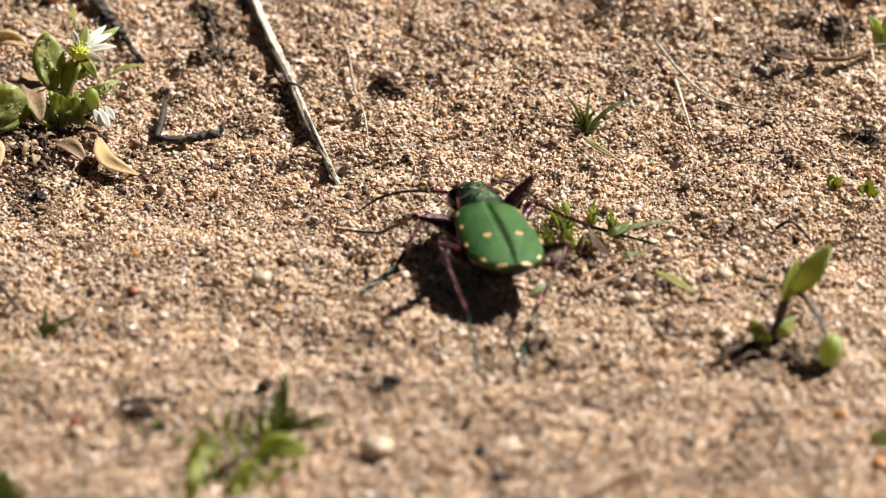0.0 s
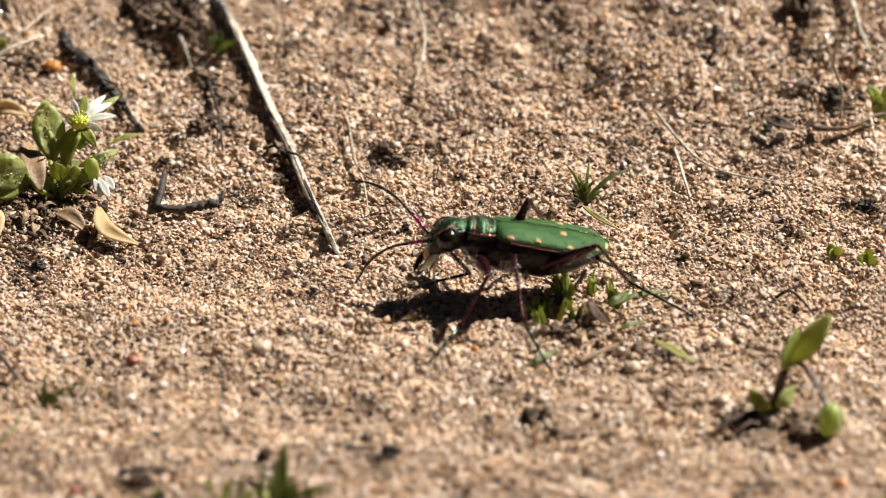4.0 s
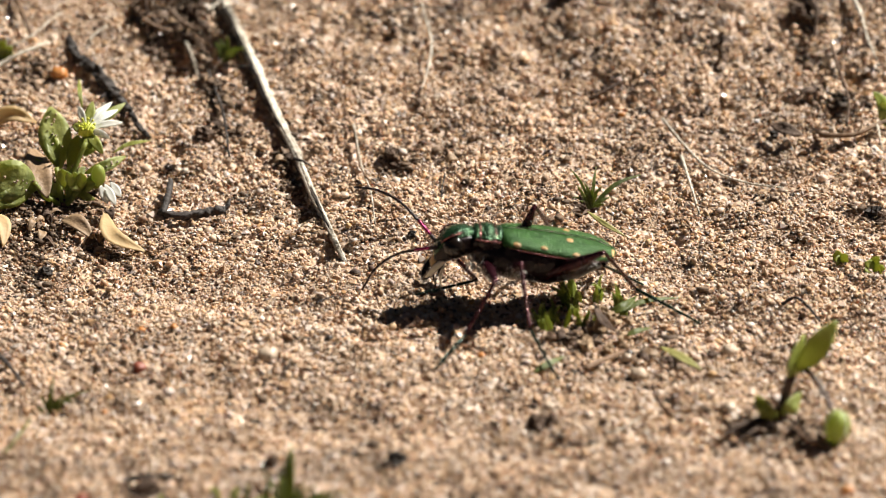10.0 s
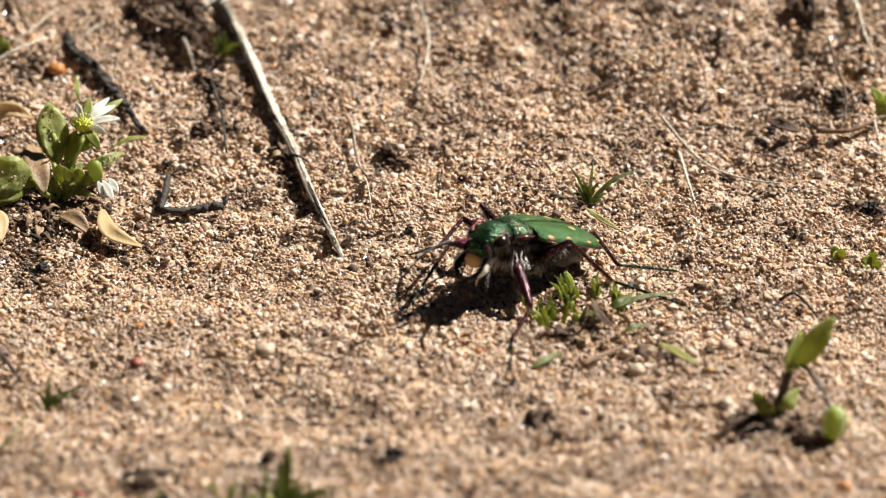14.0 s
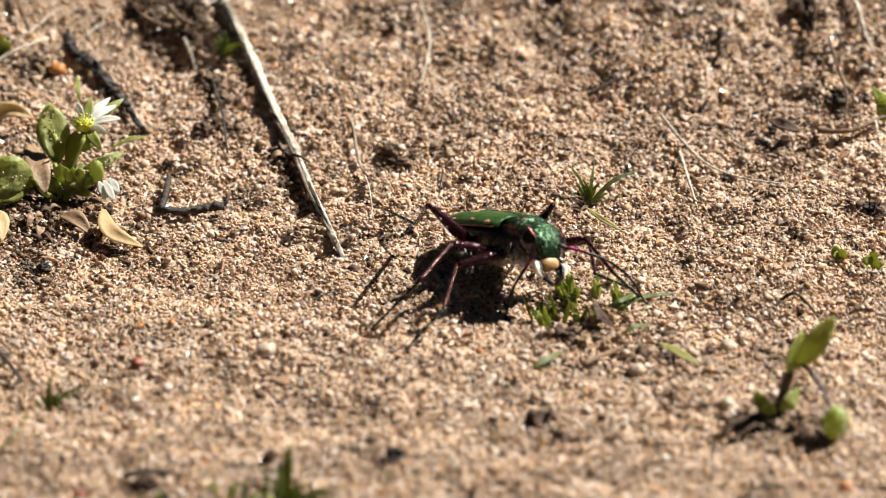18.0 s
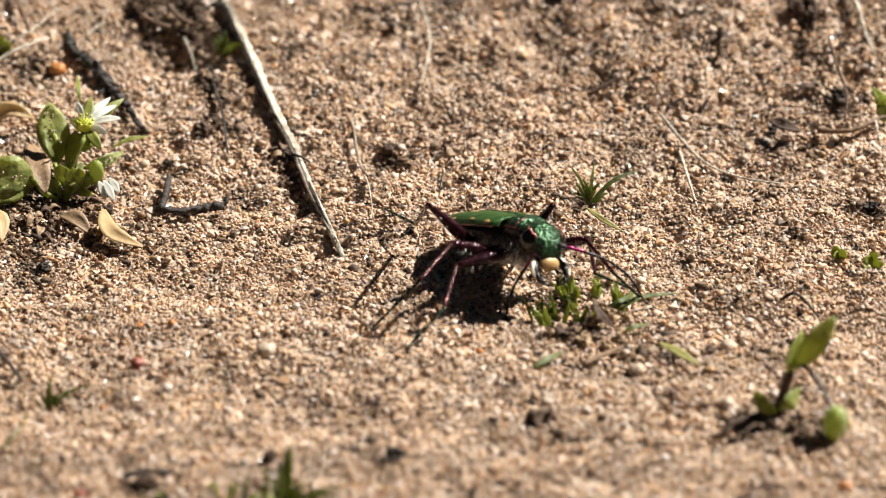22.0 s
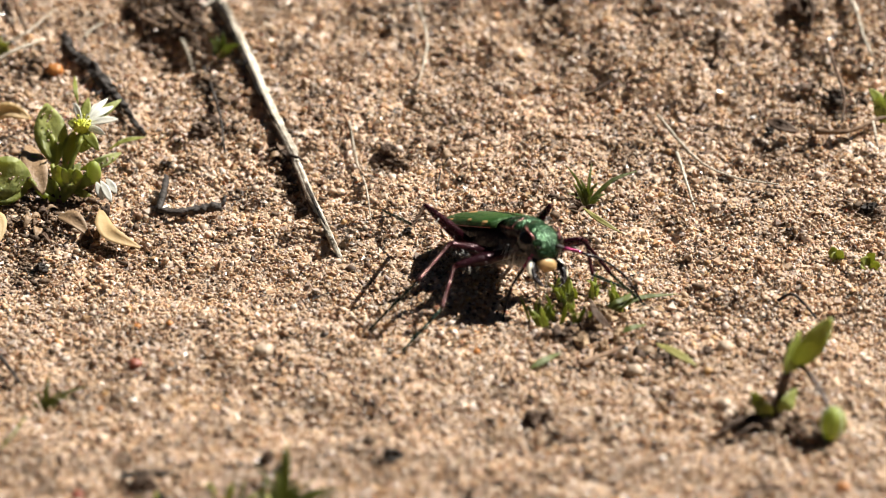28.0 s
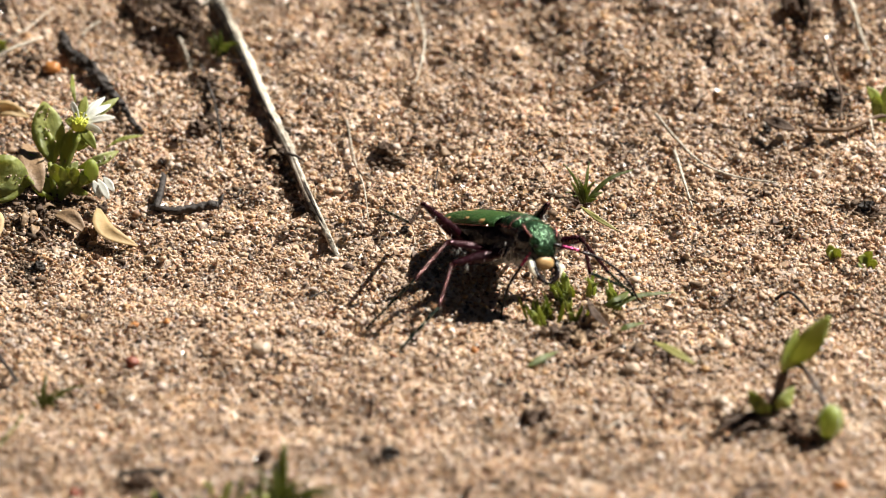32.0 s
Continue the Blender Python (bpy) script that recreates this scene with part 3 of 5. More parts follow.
for tip in ((-24.09, 7.99, 6.56), (-21.88, 8.71, 6.14), (-25.43, 6.31, 5.46), (-24.13, 4.77, 4.27), (-23.26, 4.29, 4.22)):
    part("sepal", leaf([fc - np.array((0, 0, 0.2)), (fc + np.array(tip)) / 2, tip], 0.75, (0, -0.8, 0.7), 0.25, 0.1, 0.5, 9), LEAF, weed, "pointed green sepal", at=cb)
for k in range(9):
    a = 2 * math.pi * k / 9
    p1 = fc + np.array((0.55 * math.cos(a), -0.45 + 0.2 * math.sin(a), 0.65 + 0.35 * math.sin(a)))
    part("stamen", join(tube([fc + np.array((0, -0.1, 0.2)), p1], 0.035, 0.03, 4, 3), ball(p1, (0.1, 0.1, 0.1), None, 0, 4, 6)), YELLOW, weed, at=cb)
part("bud", ball((-23.56, 3.49, 2.97), (0.5, 0.45, 0.8), 4, 0.06), LIME, weed, "closed lime-green bud", at=cb)
for a, b in (((-23.07, 2.84, 2.58), (-22.27, 1.15, 1.80)), ((-23.37, 2.71, 2.55), (-22.87, 1.59, 1.70)), ((-22.69, 2.93, 2.71), (-21.95, 1.80, 2.11))):
    part("petal", leaf([a, (np.array(a) + np.array(b)) / 2, b], 0.6, (0, -0.8, 0.7), 0.2, 0.08, 0.5, 8), PETAL, weed, "wilted white petal", at=cb)
flake("dead_leaf", "brown papery dead leaf against the chickweed", [(-28.28, 7.59, 3.14), (-27.61, 4.09, 2.88), (-27.00, 2.39, 1.76)], 1.7, PALELEAF, (0.2, -0.9, 0.5), group="dead leaves")
flake("dead_leaf", "pale yellow curled dead leaf near the chickweed", [(-31.96, 11.56, 3.24), (-29.96, 11.34, 4.18), (-28.24, 11.26, 3.62)], 1.15, DRYLEAF, (0, -0.8, 0.7), 0.4, group="dead leaves")
flake("dead_leaf", "pale yellow curved dead leaf lying on sand", [(-22.98, 0.41, 1.46), (-22.37, -2.78, 1.20), (-20.13, -3.62, 0.48)], 1.25, DRYLEAF, (0.3, -0.6, 0.8), 0.35, group="dead leaves")
flake("dead_leaf", "brown curled dead leaf lying on sand", [(-25.90, 0.37, 1.06), (-24.77, -0.72, 1.20), (-23.73, -1.83, 0.61)], 1.2, PALELEAF, (0, -0.5, 0.9), 0.4, group="dead leaves")
flake("dead_leaf", "pale yellow dead leaf half buried in sand", [(-30.92, 0.83, 1.36), (-29.88, -0.99, 1.32), (-29.72, -2.74, 0.43)], 1.1, DRYLEAF, (0.4, -0.6, 0.7), 0.3, group="dead leaves")
flake("dead_leaf", "small orange-brown dead leaf by the beetle", [(10.02, -12.72, 0.79), (10.46, -16.07, 1.10), (11.44, -16.05, 0.20)], 0.6, BARK, (0.3, -0.7, 0.7), 0.3, group="dead leaves")
flake("dead_leaf", "narrow yellow-green dying leaf under a grass tuft", [(9.85, 1.07, 1.34), (10.97, -0.54, 1.12), (12.41, -1.38, 0.57)], 0.36, OLIVE, (0, -0.7, 0.8), 0.3, group="dead leaves")
flake("dead_leaf", "dark curled dead leaf on the bank", [(22.80, 12.03, 3.16), (23.68, 10.90, 3.26), (24.95, 10.91, 2.83)], 0.9, BARK, (0, -0.6, 0.8), 0.4, group="dead leaves")

# charred twigs and roots
twig("charred_twig", "black charred twig lying on the bank", [(-26.61, 22.39, 5.34), (-25.86, 20.18, 4.95), (-24.44, 18.59, 4.40), (-22.97, 15.88, 3.81)], 0.32, 0.42, CHAR, 0.5, 2, 30, category="twig", group="charred twigs")
twig("charred_twig", "black charred twig lying on the bank", [(-23.30, 16.27, 3.99), (-22.02, 14.05, 3.46), (-21.16, 12.27, 2.85), (-20.40, 10.87, 2.59)], 0.30, 0.16, CHAR, 0.5, 3, 26, group="charred twigs")
twig("charred_twig", "short black charred splinter on sand", [(-23.97, 15.39, 3.76), (-23.29, 16.11, 3.97), (-22.92, 16.64, 4.09)], 0.12, 0.06, CHAR, 0.3, 4, group="charred twigs")
fork = thing("forked_stick", "dark bent stick lying on sand", "twig", (-19.04, 1.61, 0.93))
part("branch", tube([(-18.70, 5.22, 1.88), (-18.84, 2.70, 1.71), (-19.16, 0.86, 1.26)], 0.18, 0.24, 8, 16, 0.45, 5), CHAR, fork, at=(-19.04, 1.61, 0.93))
part("branch", tube([(-19.41, 1.27, 1.16), (-17.84, 0.61, 1.24), (-16.25, 1.33, 1.14), (-14.87, 1.64, 1.25)], 0.24, 0.30, 8, 24, 0.5, 6), CHAR, fork, at=(-19.04, 1.61, 0.93))
part("branch", tube([(-14.95, 1.65, 1.25), (-14.65, 1.87, 1.49), (-14.58, 2.25, 1.74)], 0.18, 0.08, 7, 12, 0.45, 7), CHAR, fork, at=(-19.04, 1.61, 0.93))
TW = "dry_root"
for k, (pts, r, m, label) in enumerate((
    ([(-21.38, 24.19, 6.17), (-20.33, 23.88, 5.68), (-19.23, 24.29, 5.17), (-18.69, 24.90, 5.27)], 0.15, ROOT, "thin pinkish dry root over a hollow"),
    ([(-18.34, 23.86, 4.48), (-17.84, 23.04, 3.68), (-17.43, 22.14, 2.58)], 0.15, STRAW, "short pale dry root over a hollow"),
    ([(-21.10, 27.62, 7.57), (-19.89, 25.52, 7.19), (-18.30, 26.17, 7.19), (-17.07, 27.89, 7.29)], 0.2, BARK, "brown bent root at the bank's edge"),
    ([(-19.48, 25.00, 6.53), (-18.59, 24.59, 5.74), (-17.63, 24.53, 5.25)], 0.22, ROOT, "brown root stub over a hollow"),
    ([(-16.68, 21.61, 3.24), (-15.83, 15.77, 3.86), (-15.19, 12.62, 3.04), (-14.78, 8.89, 2.08)], 0.13, CHAR, "thin black root on the bank"),
    ([(-15.52, 19.78, 4.42), (-14.29, 18.95, 4.68), (-13.23, 19.34, 4.52)], 0.07, CHAR, "hair-thin dark root on sand"),
    ([(-7.29, 16.56, 4.04), (-6.62, 13.03, 3.29), (-6.13, 11.28, 2.67), (-5.73, 7.41, 1.95), (-4.73, 4.56, 1.91), (-3.56, 4.04, 1.76)], 0.075, ROOT, "thin winding brown rootlet on sand"),
    ([(-6.21, 12.25, 3.03), (-5.61, 7.59, 1.87), (-4.95, 3.44, 1.81), (-4.60, -0.71, 1.20)], 0.085, STRAW, "thin pale rootlet on sand"),
    ([(-3.87, 25.78, 6.09), (-2.34, 26.13, 6.21), (-0.57, 26.72, 6.02), (1.37, 26.64, 5.87)], 0.09, CHAR, "thin dark rootlet on the bank"),
    ([(-1.99, 29.91, 6.66), (-1.29, 24.84, 6.08), (-0.80, 21.81, 5.23), (-1.11, 18.66, 4.37), (-1.51, 16.65, 3.74)], 0.10, STRAW, "thin pale bowed grass stalk on the bank"),
    ([(0.12, 5.13, 2.34), (-0.04, 4.32, 1.72), (-0.15, 3.39, 1.16)], 0.06, CHAR, "tiny dark stalk standing in sand"),
    ([(15.25, 12.13, 3.55), (16.75, 9.52, 2.57), (18.37, 6.73, 2.07), (20.74, 5.56, 1.56), (23.32, 4.37, 1.66)], 0.115, STRAW, "thin pale grass stalk on the bank"),
    ([(16.48, 8.45, 2.27), (16.97, 4.54, 1.84), (17.49, 1.50, 0.98)], 0.125, STRAW, "short pale grass stalk on the bank"),
    ([(28.76, 27.40, 7.74), (29.59, 23.34, 7.03), (29.97, 21.22, 5.99), (30.54, 18.53, 5.28)], 0.13, STRAW, "pale dry grass stalk on the bank"),
    ([(25.95, 25.91, 7.29), (26.55, 23.63, 7.08), (26.27, 22.30, 5.72)], 0.2, BARK, "dark root hanging in the bank"),
    ([(27.40, 20.90, 5.60), (27.82, 16.84, 5.13), (28.31, 13.95, 4.19), (28.05, 11.71, 3.17)], 0.14, BARK, "dark curved root on the bank"),
    ([(26.12, 10.86, 2.85), (28.44, 10.39, 3.05), (30.48, 11.81, 3.39), (31.70, 12.40, 3.22)], 0.2, ROOT, "reddish brown root along the bank"),
    ([(30.15, 11.46, 3.36), (30.45, 9.53, 2.23)], 0.1, STRAW, "short pale stalk by a root"),
    ([(-31.26, 20.05, 5.44), (-29.33, 21.23, 5.90), (-27.30, 25.10, 6.23)], 0.09, STRAW, "thin pale grass stalk by stones"),
    ([(-31.38, 17.95, 5.01), (-30.01, 19.18, 5.45), (-27.83, 21.36, 5.50)], 0.17, STRAW, "pale grass stalk on the bank"),
    ([(-31.01, 29.24, 6.57), (-29.91, 24.46, 6.58), (-29.24, 22.34, 5.70)], 0.2, ROOT, "grey-brown root on the bank"),
    ([(-25.16, 22.19, 5.25), (-24.55, 23.02, 5.60), (-23.87, 23.90, 5.68)], 0.12, STRAW, "short pale straw bit on sand"),
    ([(-29.35, -19.09, 0.27), (-28.26, -21.18, 0.31), (-27.06, -24.19, 0.19)], 0.2, CHAR, "dark rotten twig on sand"),
    ([(9.24, -21.89, 0.32), (10.22, -20.67, 0.31), (11.05, -19.53, 0.10), (11.90, -18.34, -0.05)], 0.22, ROOT, "brown broken twig beside green leaves"),
    ([(22.46, -12.12, 0.44), (23.34, -12.29, 1.01), (24.13, -13.05, 0.70), (24.93, -13.73, -0.06)], 0.13, CHAR, "small black bent twig on sand"),
    ([(10.22, -31.28, 0.23), (11.07, -31.41, 0.45), (12.58, -28.92, 0.21)], 0.07, STRAW, "tiny pale stalk on sand"),
    ([(18.34, -41.39, -0.34), (19.30, -40.06, 0.17), (21.60, -39.00, 0.13)], 0.2, BARK, "curved brown bark fibre on sand"),
    ([(8.81, -50.43, -0.13), (10.59, -48.19, -0.19), (12.55, -44.96, -0.58)], 0.2, ROOT, "grey weathered twig on sand"),
    ([(-20.01, -37.42, -0.10), (-18.53, -37.26, 0.13), (-16.77, -37.02, 0.01)], 0.2, CHAR, "grey-black splinter on sand"),
    ([(-19.61, -38.55, -0.18), (-18.04, -38.74, 0.07), (-17.37, -39.77, -0.04)], 0.16, BARK, "dark brown splinter on sand"),
    ([(-27.76, -33.47, -0.14), (-26.97, -32.26, 0.39), (-26.35, -29.53, 0.27)], 0.1, BLADE, "thin green grass stalk on sand"),
    ([(-10.31, -22.00, 0.14), (-10.02, -21.62, 0.45), (-9.83, -20.48, 0.40)], 0.07, CHAR, "tiny black fibre on sand"),
    ([(-6.21, -31.67, 0.10), (-4.76, -32.86, 0.59), (-2.99, -31.62, 0.47)], 0.06, ROOT, "hair-thin brown fibre on sand"),
    ([(10.28, 15.30, 3.62), (11.32, 15.72, 4.13), (12.45, 16.72, 4.40)], 0.16, BARK, "small brown bark chip on the bank"),
    ([(-8.40, -11.33, 0.16), (-7.66, -10.57, 0.22), (-6.92, -10.08, 0.17)], 0.06, CHAR, "hair-thin black fibre on sand"))):
    twig(TW, label, pts, r, r * 0.55, m, 0.2, k, 16, category="root", group="dry roots and fibres")

rng = np.random.default_rng(31)
for k in range(12):
    x, y = (-19.55, 26.43)
    a, b = x + rng.uniform(-2.2, 2.4), y + rng.uniform(-2.5, 3.5)
    c, d = a + rng.uniform(-1.8, 1.8), b + rng.uniform(-2.5, 1.5)
    pts = [(a, b, gz(a, b) + rng.uniform(0.3, 1.5)), ((a + c) / 2 + rng.uniform(-0.4, 0.4), (b + d) / 2, gz((a + c) / 2, (b + d) / 2) + rng.uniform(0.5, 1.8)), (c, d, gz(c, d) + 0.1)]
    twig("dry_root", "tangled brown root in a dark hollow", pts, rng.uniform(0.08, 0.24), 0.06, BARK if k % 2 else ROOT, 0.35, 60 + k, 14, category="root", group="dry roots and fibres")

# small brown litter
rng = np.random.default_rng(91)
for x, y, spread, count in ((-27.08, 0.61, 2.4, 14), (-23.95, -0.55, 2.0, 6), (-19.12, 25.51, 2.2, 8), (-15.79, 15.23, 1.2, 5), (-11.11, 9.32, 0.9, 4), (9.49, -16.82, 1.9, 9), (13.15, -18.71, 1.6, 4), (27.28, 18.30, 2.0, 7), (19.39, 20.19, 1.8, 5), (0.63, 9.02, 1.6, 4), (20.11, -28.62, 1.5, 5), (8.40, -16.97, 1.6, 4)):
    for k in range(count):
        u, v, a, q = x + rng.normal(0, 0.5) * spread, y + rng.normal(0, 0.8) * spread, rng.uniform(0, 6.28), rng.uniform(0.35, 0.8)
        e = np.array((math.cos(a) * q, math.sin(a) * q))
        pts = [(u - e[0], v - e[1], gz(u, v) + 0.2), (u, v, gz(u, v) + rng.uniform(0.35, 0.7)), (u + e[0], v + e[1], gz(u, v) + 0.2)]
        flake("litter_flake", "small curled brown litter flake on sand", pts, rng.uniform(0.3, 0.7), (BARK, PALELEAF, ROOT)[k % 3], (rng.uniform(-0.5, 0.5), rng.uniform(-0.8, 0), 1), 0.4, "dead leaf", "litter flakes", 0.15)

# grass and green tufts
blades("grass_tuft", "small dark green grass tuft on the bank", (10.04, 2.61, 0.91), [(8.64, 3.44, 3.58, 0.8), (9.17, 2.38, 2.70), (10.47, 4.06, 3.40, 0.9), (9.64, 2.76, 2.82), (10.89, 3.09, 2.38), (13.56, 4.66, 2.54, 1.2), (11.44, 3.06, 1.56), (8.78, 1.99, 2.03), (10.18, 2.51, 2.47, 1.3), (9.79, 2.31, 2.14, 1.2), (10.57, 2.45, 1.99, 1.3), (9.33, 1.94, 1.79), (11.04, 2.41, 1.34)], 0.27, BLADE)
blades("dead_tuft", "brown dead blades at a grass tuft's foot", (9.88, 2.08, 0.89), [(8.78, 1.49, 1.65), (9.26, 2.46, 1.99), (10.72, 1.86, 1.24), (9.46, 0.81, 1.20), (8.54, 0.91, 1.32)], 0.3, BARK, "plant", "dead_blade")
blades("grass_tuft", "small green moss tuft by the straw", (-15.39, 21.71, 3.80), [(-16.22, 23.20, 4.75), (-15.79, 22.52, 5.29), (-15.29, 22.08, 5.73), (-14.78, 20.76, 5.32), (-13.98, 20.87, 5.27, 1.2), (-16.05, 22.63, 4.11)], 0.42, BLADE)
blades("grass_tuft", "little green grass tuft on sand", (-25.39, -27.61, -0.18), [(-24.95, -26.66, 2.09), (-22.57, -26.85, 1.15, 1.1), (-25.82, -27.15, 0.89), (-23.93, -27.24, 1.09), (-23.43, -27.35, 0.66), (-24.50, -27.58, 0.53), (-26.02, -27.69, 0.42), (-25.24, -27.01, 1.06, 1.3), (-24.29, -27.72, 0.12)], 0.24, BLADE)
blades("grass_tuft", "bright green grass tuft on sand", (-9.88, -40.96, -0.39), [(-9.42, -39.46, 3.33, 2.3), (-10.08, -40.06, 2.21, 1.5), (-11.37, -39.43, 1.75, 0.6), (-5.87, -41.04, 0.82, 1.0), (-6.21, -41.43, 0.46, 1.1), (-7.06, -41.46, 0.24, 1.2), (-7.62, -40.73, 1.29), (-8.39, -40.79, 1.55), (-7.90, -41.10, 0.46), (-9.06, -41.04, 0.94, 1.3), (-10.65, -40.57, 0.70), (-10.36, -41.16, 0.33), (-10.93, -40.73, -0.04)], 0.3, BLADE)
moss = (8.66, -17.46, 0.12)
tuft = thing("leafy_tuft", "ragged bright green moss tuft on sand", "plant", moss)
rng = np.random.default_rng(77)
for k in range(72):
    spots = ((6.78, -14.49, 0.55), (8.51, -9.89, 0.4), (10.55, -9.53, 0.4), (9.18, -14.18, 0.6), (7.47, -13.50, 0.4), (8.60, -11.80, 0.5), (12.10, -11.60, 0.4))
    cx, cy, wide = spots[(0, 1, 0, 2, 4, 5, 3, 0, 6, 1, 5)[k % 11]]
    x, y = cx + rng.normal(0, 0.6) * wide, cy + rng.normal(0, 1.0) * wide
    root = np.array((x, y, gz(x, y) - 0.05))
    tip = root + np.array((rng.uniform(-0.9, 0.5), rng.uniform(-0.6, 0.5), rng.uniform(0.7, 2.0)))
    mid = (root + tip) / 2 + np.array((rng.uniform(-0.2, 0.2), rng.uniform(-0.2, 0.2), 0.25))
    part("leaf", leaf([root, mid, tip], rng.uniform(0.2, 0.4), (rng.uniform(-0.8, 0.8), -1, 0.5), 0.3, 0.08, 0.3, 9), LIME if k % 3 == 0 else LEAF if k % 3 == 1 else BLADE, tuft, at=moss)
blades("dead_tuft", "brown dead leaves at the tuft's heart", (9.49, -17.06, -0.15), [(9.27, -16.41, 0.86), (9.95, -15.66, 0.83), (10.38, -16.62, 0.46), (8.79, -18.00, 0.85), (10.66, -17.57, 0.09), (8.41, -19.01, 0.68), (9.76, -14.18, 0.89), (7.98, -17.84, 1.03)], 0.3, BARK, "plant", "dead_blade")
for k, (x, y, r) in enumerate(((10.00, -15.68, 0.80), (11.09, -13.94, 0.65), (9.28, -18.20, 0.60), (9.00, -13.79, 0.45), (11.77, -16.39, 0.50), (10.46, -11.84, 0.45), (12.28, -14.02, 0.40), (10.76, -18.24, 0.45))):
    pebble("earth_crumb", "sandy brown clod in the tuft", x, y, r, CLOD, 400 + k, 0.9, 0.1, "crumb", "earth crumbs")
for k, (pts, w) in enumerate((([(11.51, -13.27, 0.06), (13.18, -12.12, 0.60), (15.84, -11.06, 0.45)], 0.4), ([(10.99, -13.03, 0.11), (11.96, -12.82, 0.59), (12.83, -11.15, 0.57)], 0.7), ([(11.87, -16.45, 0.06), (12.69, -16.14, 0.32), (13.69, -15.07, 0.07)], 0.4),
                              ([(5.93, -22.51, 0.37), (6.82, -21.73, 0.57), (7.94, -20.40, 0.51)], 0.5), ([(14.27, -17.93, 0.01), (15.52, -20.15, 0.31), (16.81, -21.37, -0.01)], 0.62))):
    flake("loose_grass", "loose green grass piece lying on sand", pts, w, BLADE if k < 4 else OLIVE, (0, -0.5, 0.9), 0.25, "grass", "loose grass blades", 0.05)
blades("seedling", "tiny pale green seedling on sand", (26.74, -5.40, 0.53), [(26.40, -5.58, 1.44), (27.14, -6.00, 1.30), (26.31, -6.03, 0.98)], 0.7, LEAF, "plant", "leaf", 0.2, 0.5)
blades("seedling", "tiny pale green seedling on sand", (28.76, -7.12, 0.56), [(28.17, -7.74, 1.50), (29.17, -7.32, 1.73), (29.51, -8.11, 1.17), (28.23, -8.11, 1.01)], 0.75, LEAF, "plant", "leaf", 0.2, 0.5)
blades("seedling", "small green seedling beside a root", (31.03, 12.79, 2.80), [(29.95, 12.85, 5.25), (30.57, 12.55, 4.78), (31.46, 13.20, 5.36), (30.34, 12.30, 3.94)], 0.9, LIME, "plant", "leaf", 0.2, 0.5)
blades("seedling", "small green seedling on the bank", (-31.44, 19.96, 4.78), [(-30.36, 19.77, 5.81), (-30.85, 20.11, 6.10), (-31.89, 20.09, 5.93), (-30.28, 19.60, 5.36)], 0.9, LEAF, "plant", "leaf", 0.2, 0.5)

# the sprout with its hanging bud
sb = (21.65, -28.08, -0.27)
sprout = thing("sprout", "green sprout with two leaves and a hanging bud", "plant", sb)
part("stem", tube([(21.42, -28.36, -0.38), (21.82, -28.41, 1.33), (22.23, -28.24, 2.76)], 0.36, 0.30, 8, 12, 0.1), STEMRED, sprout, at=sb)
part("leaf", leaf([(22.31, -28.09, 2.77), (23.70, -28.24, 4.59), (25.06, -27.53, 6.32)], 1.55, (-0.3, -1, 0.3), 0.3, 0.16, 0.55, 14), LEAF, sprout, at=sb)
part("leaf", leaf([(22.08, -28.37, 2.75), (22.36, -27.95, 3.98), (23.01, -27.29, 5.26)], 0.95, (0.6, -1, 0.2), 0.5, 0.16, 0.45, 12), LIME, sprout, at=sb)
part("leaf", leaf([(21.76, -28.61, 0.22), (22.14, -29.22, 1.00), (22.85, -27.82, 1.45)], 1.1, (0.4, -1, 0.3), 0.2, 0.14, 0.5, 10), LEAF, sprout, at=sb)
part("leaf", leaf([(21.32, -28.88, 0.11), (20.62, -29.49, 0.96), (19.94, -28.33, 1.45)], 1.0, (-0.2, -1, 0.4), 0.2, 0.14, 0.5, 10), LEAF, sprout, at=sb)
part("bud_stalk", tube([(22.48, -27.32, 2.97), (23.46, -29.12, 3.33), (24.27, -30.49, 2.48), (24.79, -31.73, 1.72)], 0.18, 0.14, 6, 14), STEMRED, sprout, at=sb)
bud = part("bud", loft([(-1.0, 0, 0.1, 0.1), (-0.85, 0, 0.45, 0.45), (-0.3, 0, 0.78, 0.78), (0.4, 0, 0.8, 0.8), (0.9, 0, 0.6, 0.6), (1.15, 0, 0.3, 0.3)], 12), LIME, sprout, "striped lime-green bud")
bud.matrix_basis = Matrix.Translation((Vector((24.91, -32.41, 1.09)) - Vector(sb)) * MM) @ pose(0, 0, 0, 75, 8, 0)
for k in range(7):
    a = 2 * math.pi * k / 7
    rib = [(0.86 * f * math.cos(a), y, 0.86 * f * math.sin(a)) for y, f in ((-0.85, 0.52), (-0.3, 0.92), (0.4, 0.95), (0.9, 0.71), (1.25, 0.2))]
    part("bud_rib", tube(rib, 0.05, 0.03, 5, 10), PETAL if k % 2 else LEAF, bud, "pale rib of the bud")
rng = np.random.default_rng(71)
for k in range(16):
    u = rng.uniform(0, 1)
    c = np.array((21.40, -28.76, -0.19)) * (1 - u) + np.array((22.23, -28.24, 2.76)) * u + np.array((rng.normal(0, 0.32), -0.1 + rng.normal(0, 0.2), rng.normal(0, 0.15)))
    part("soil_bit", ball(c, rng.uniform(0.08, 0.2, 3), k, 0.3, 5, 7), (CHAR, BARK, PALESTONE)[k % 3], sprout, "soil crumb stuck to the stem", at=sb, smooth=False)
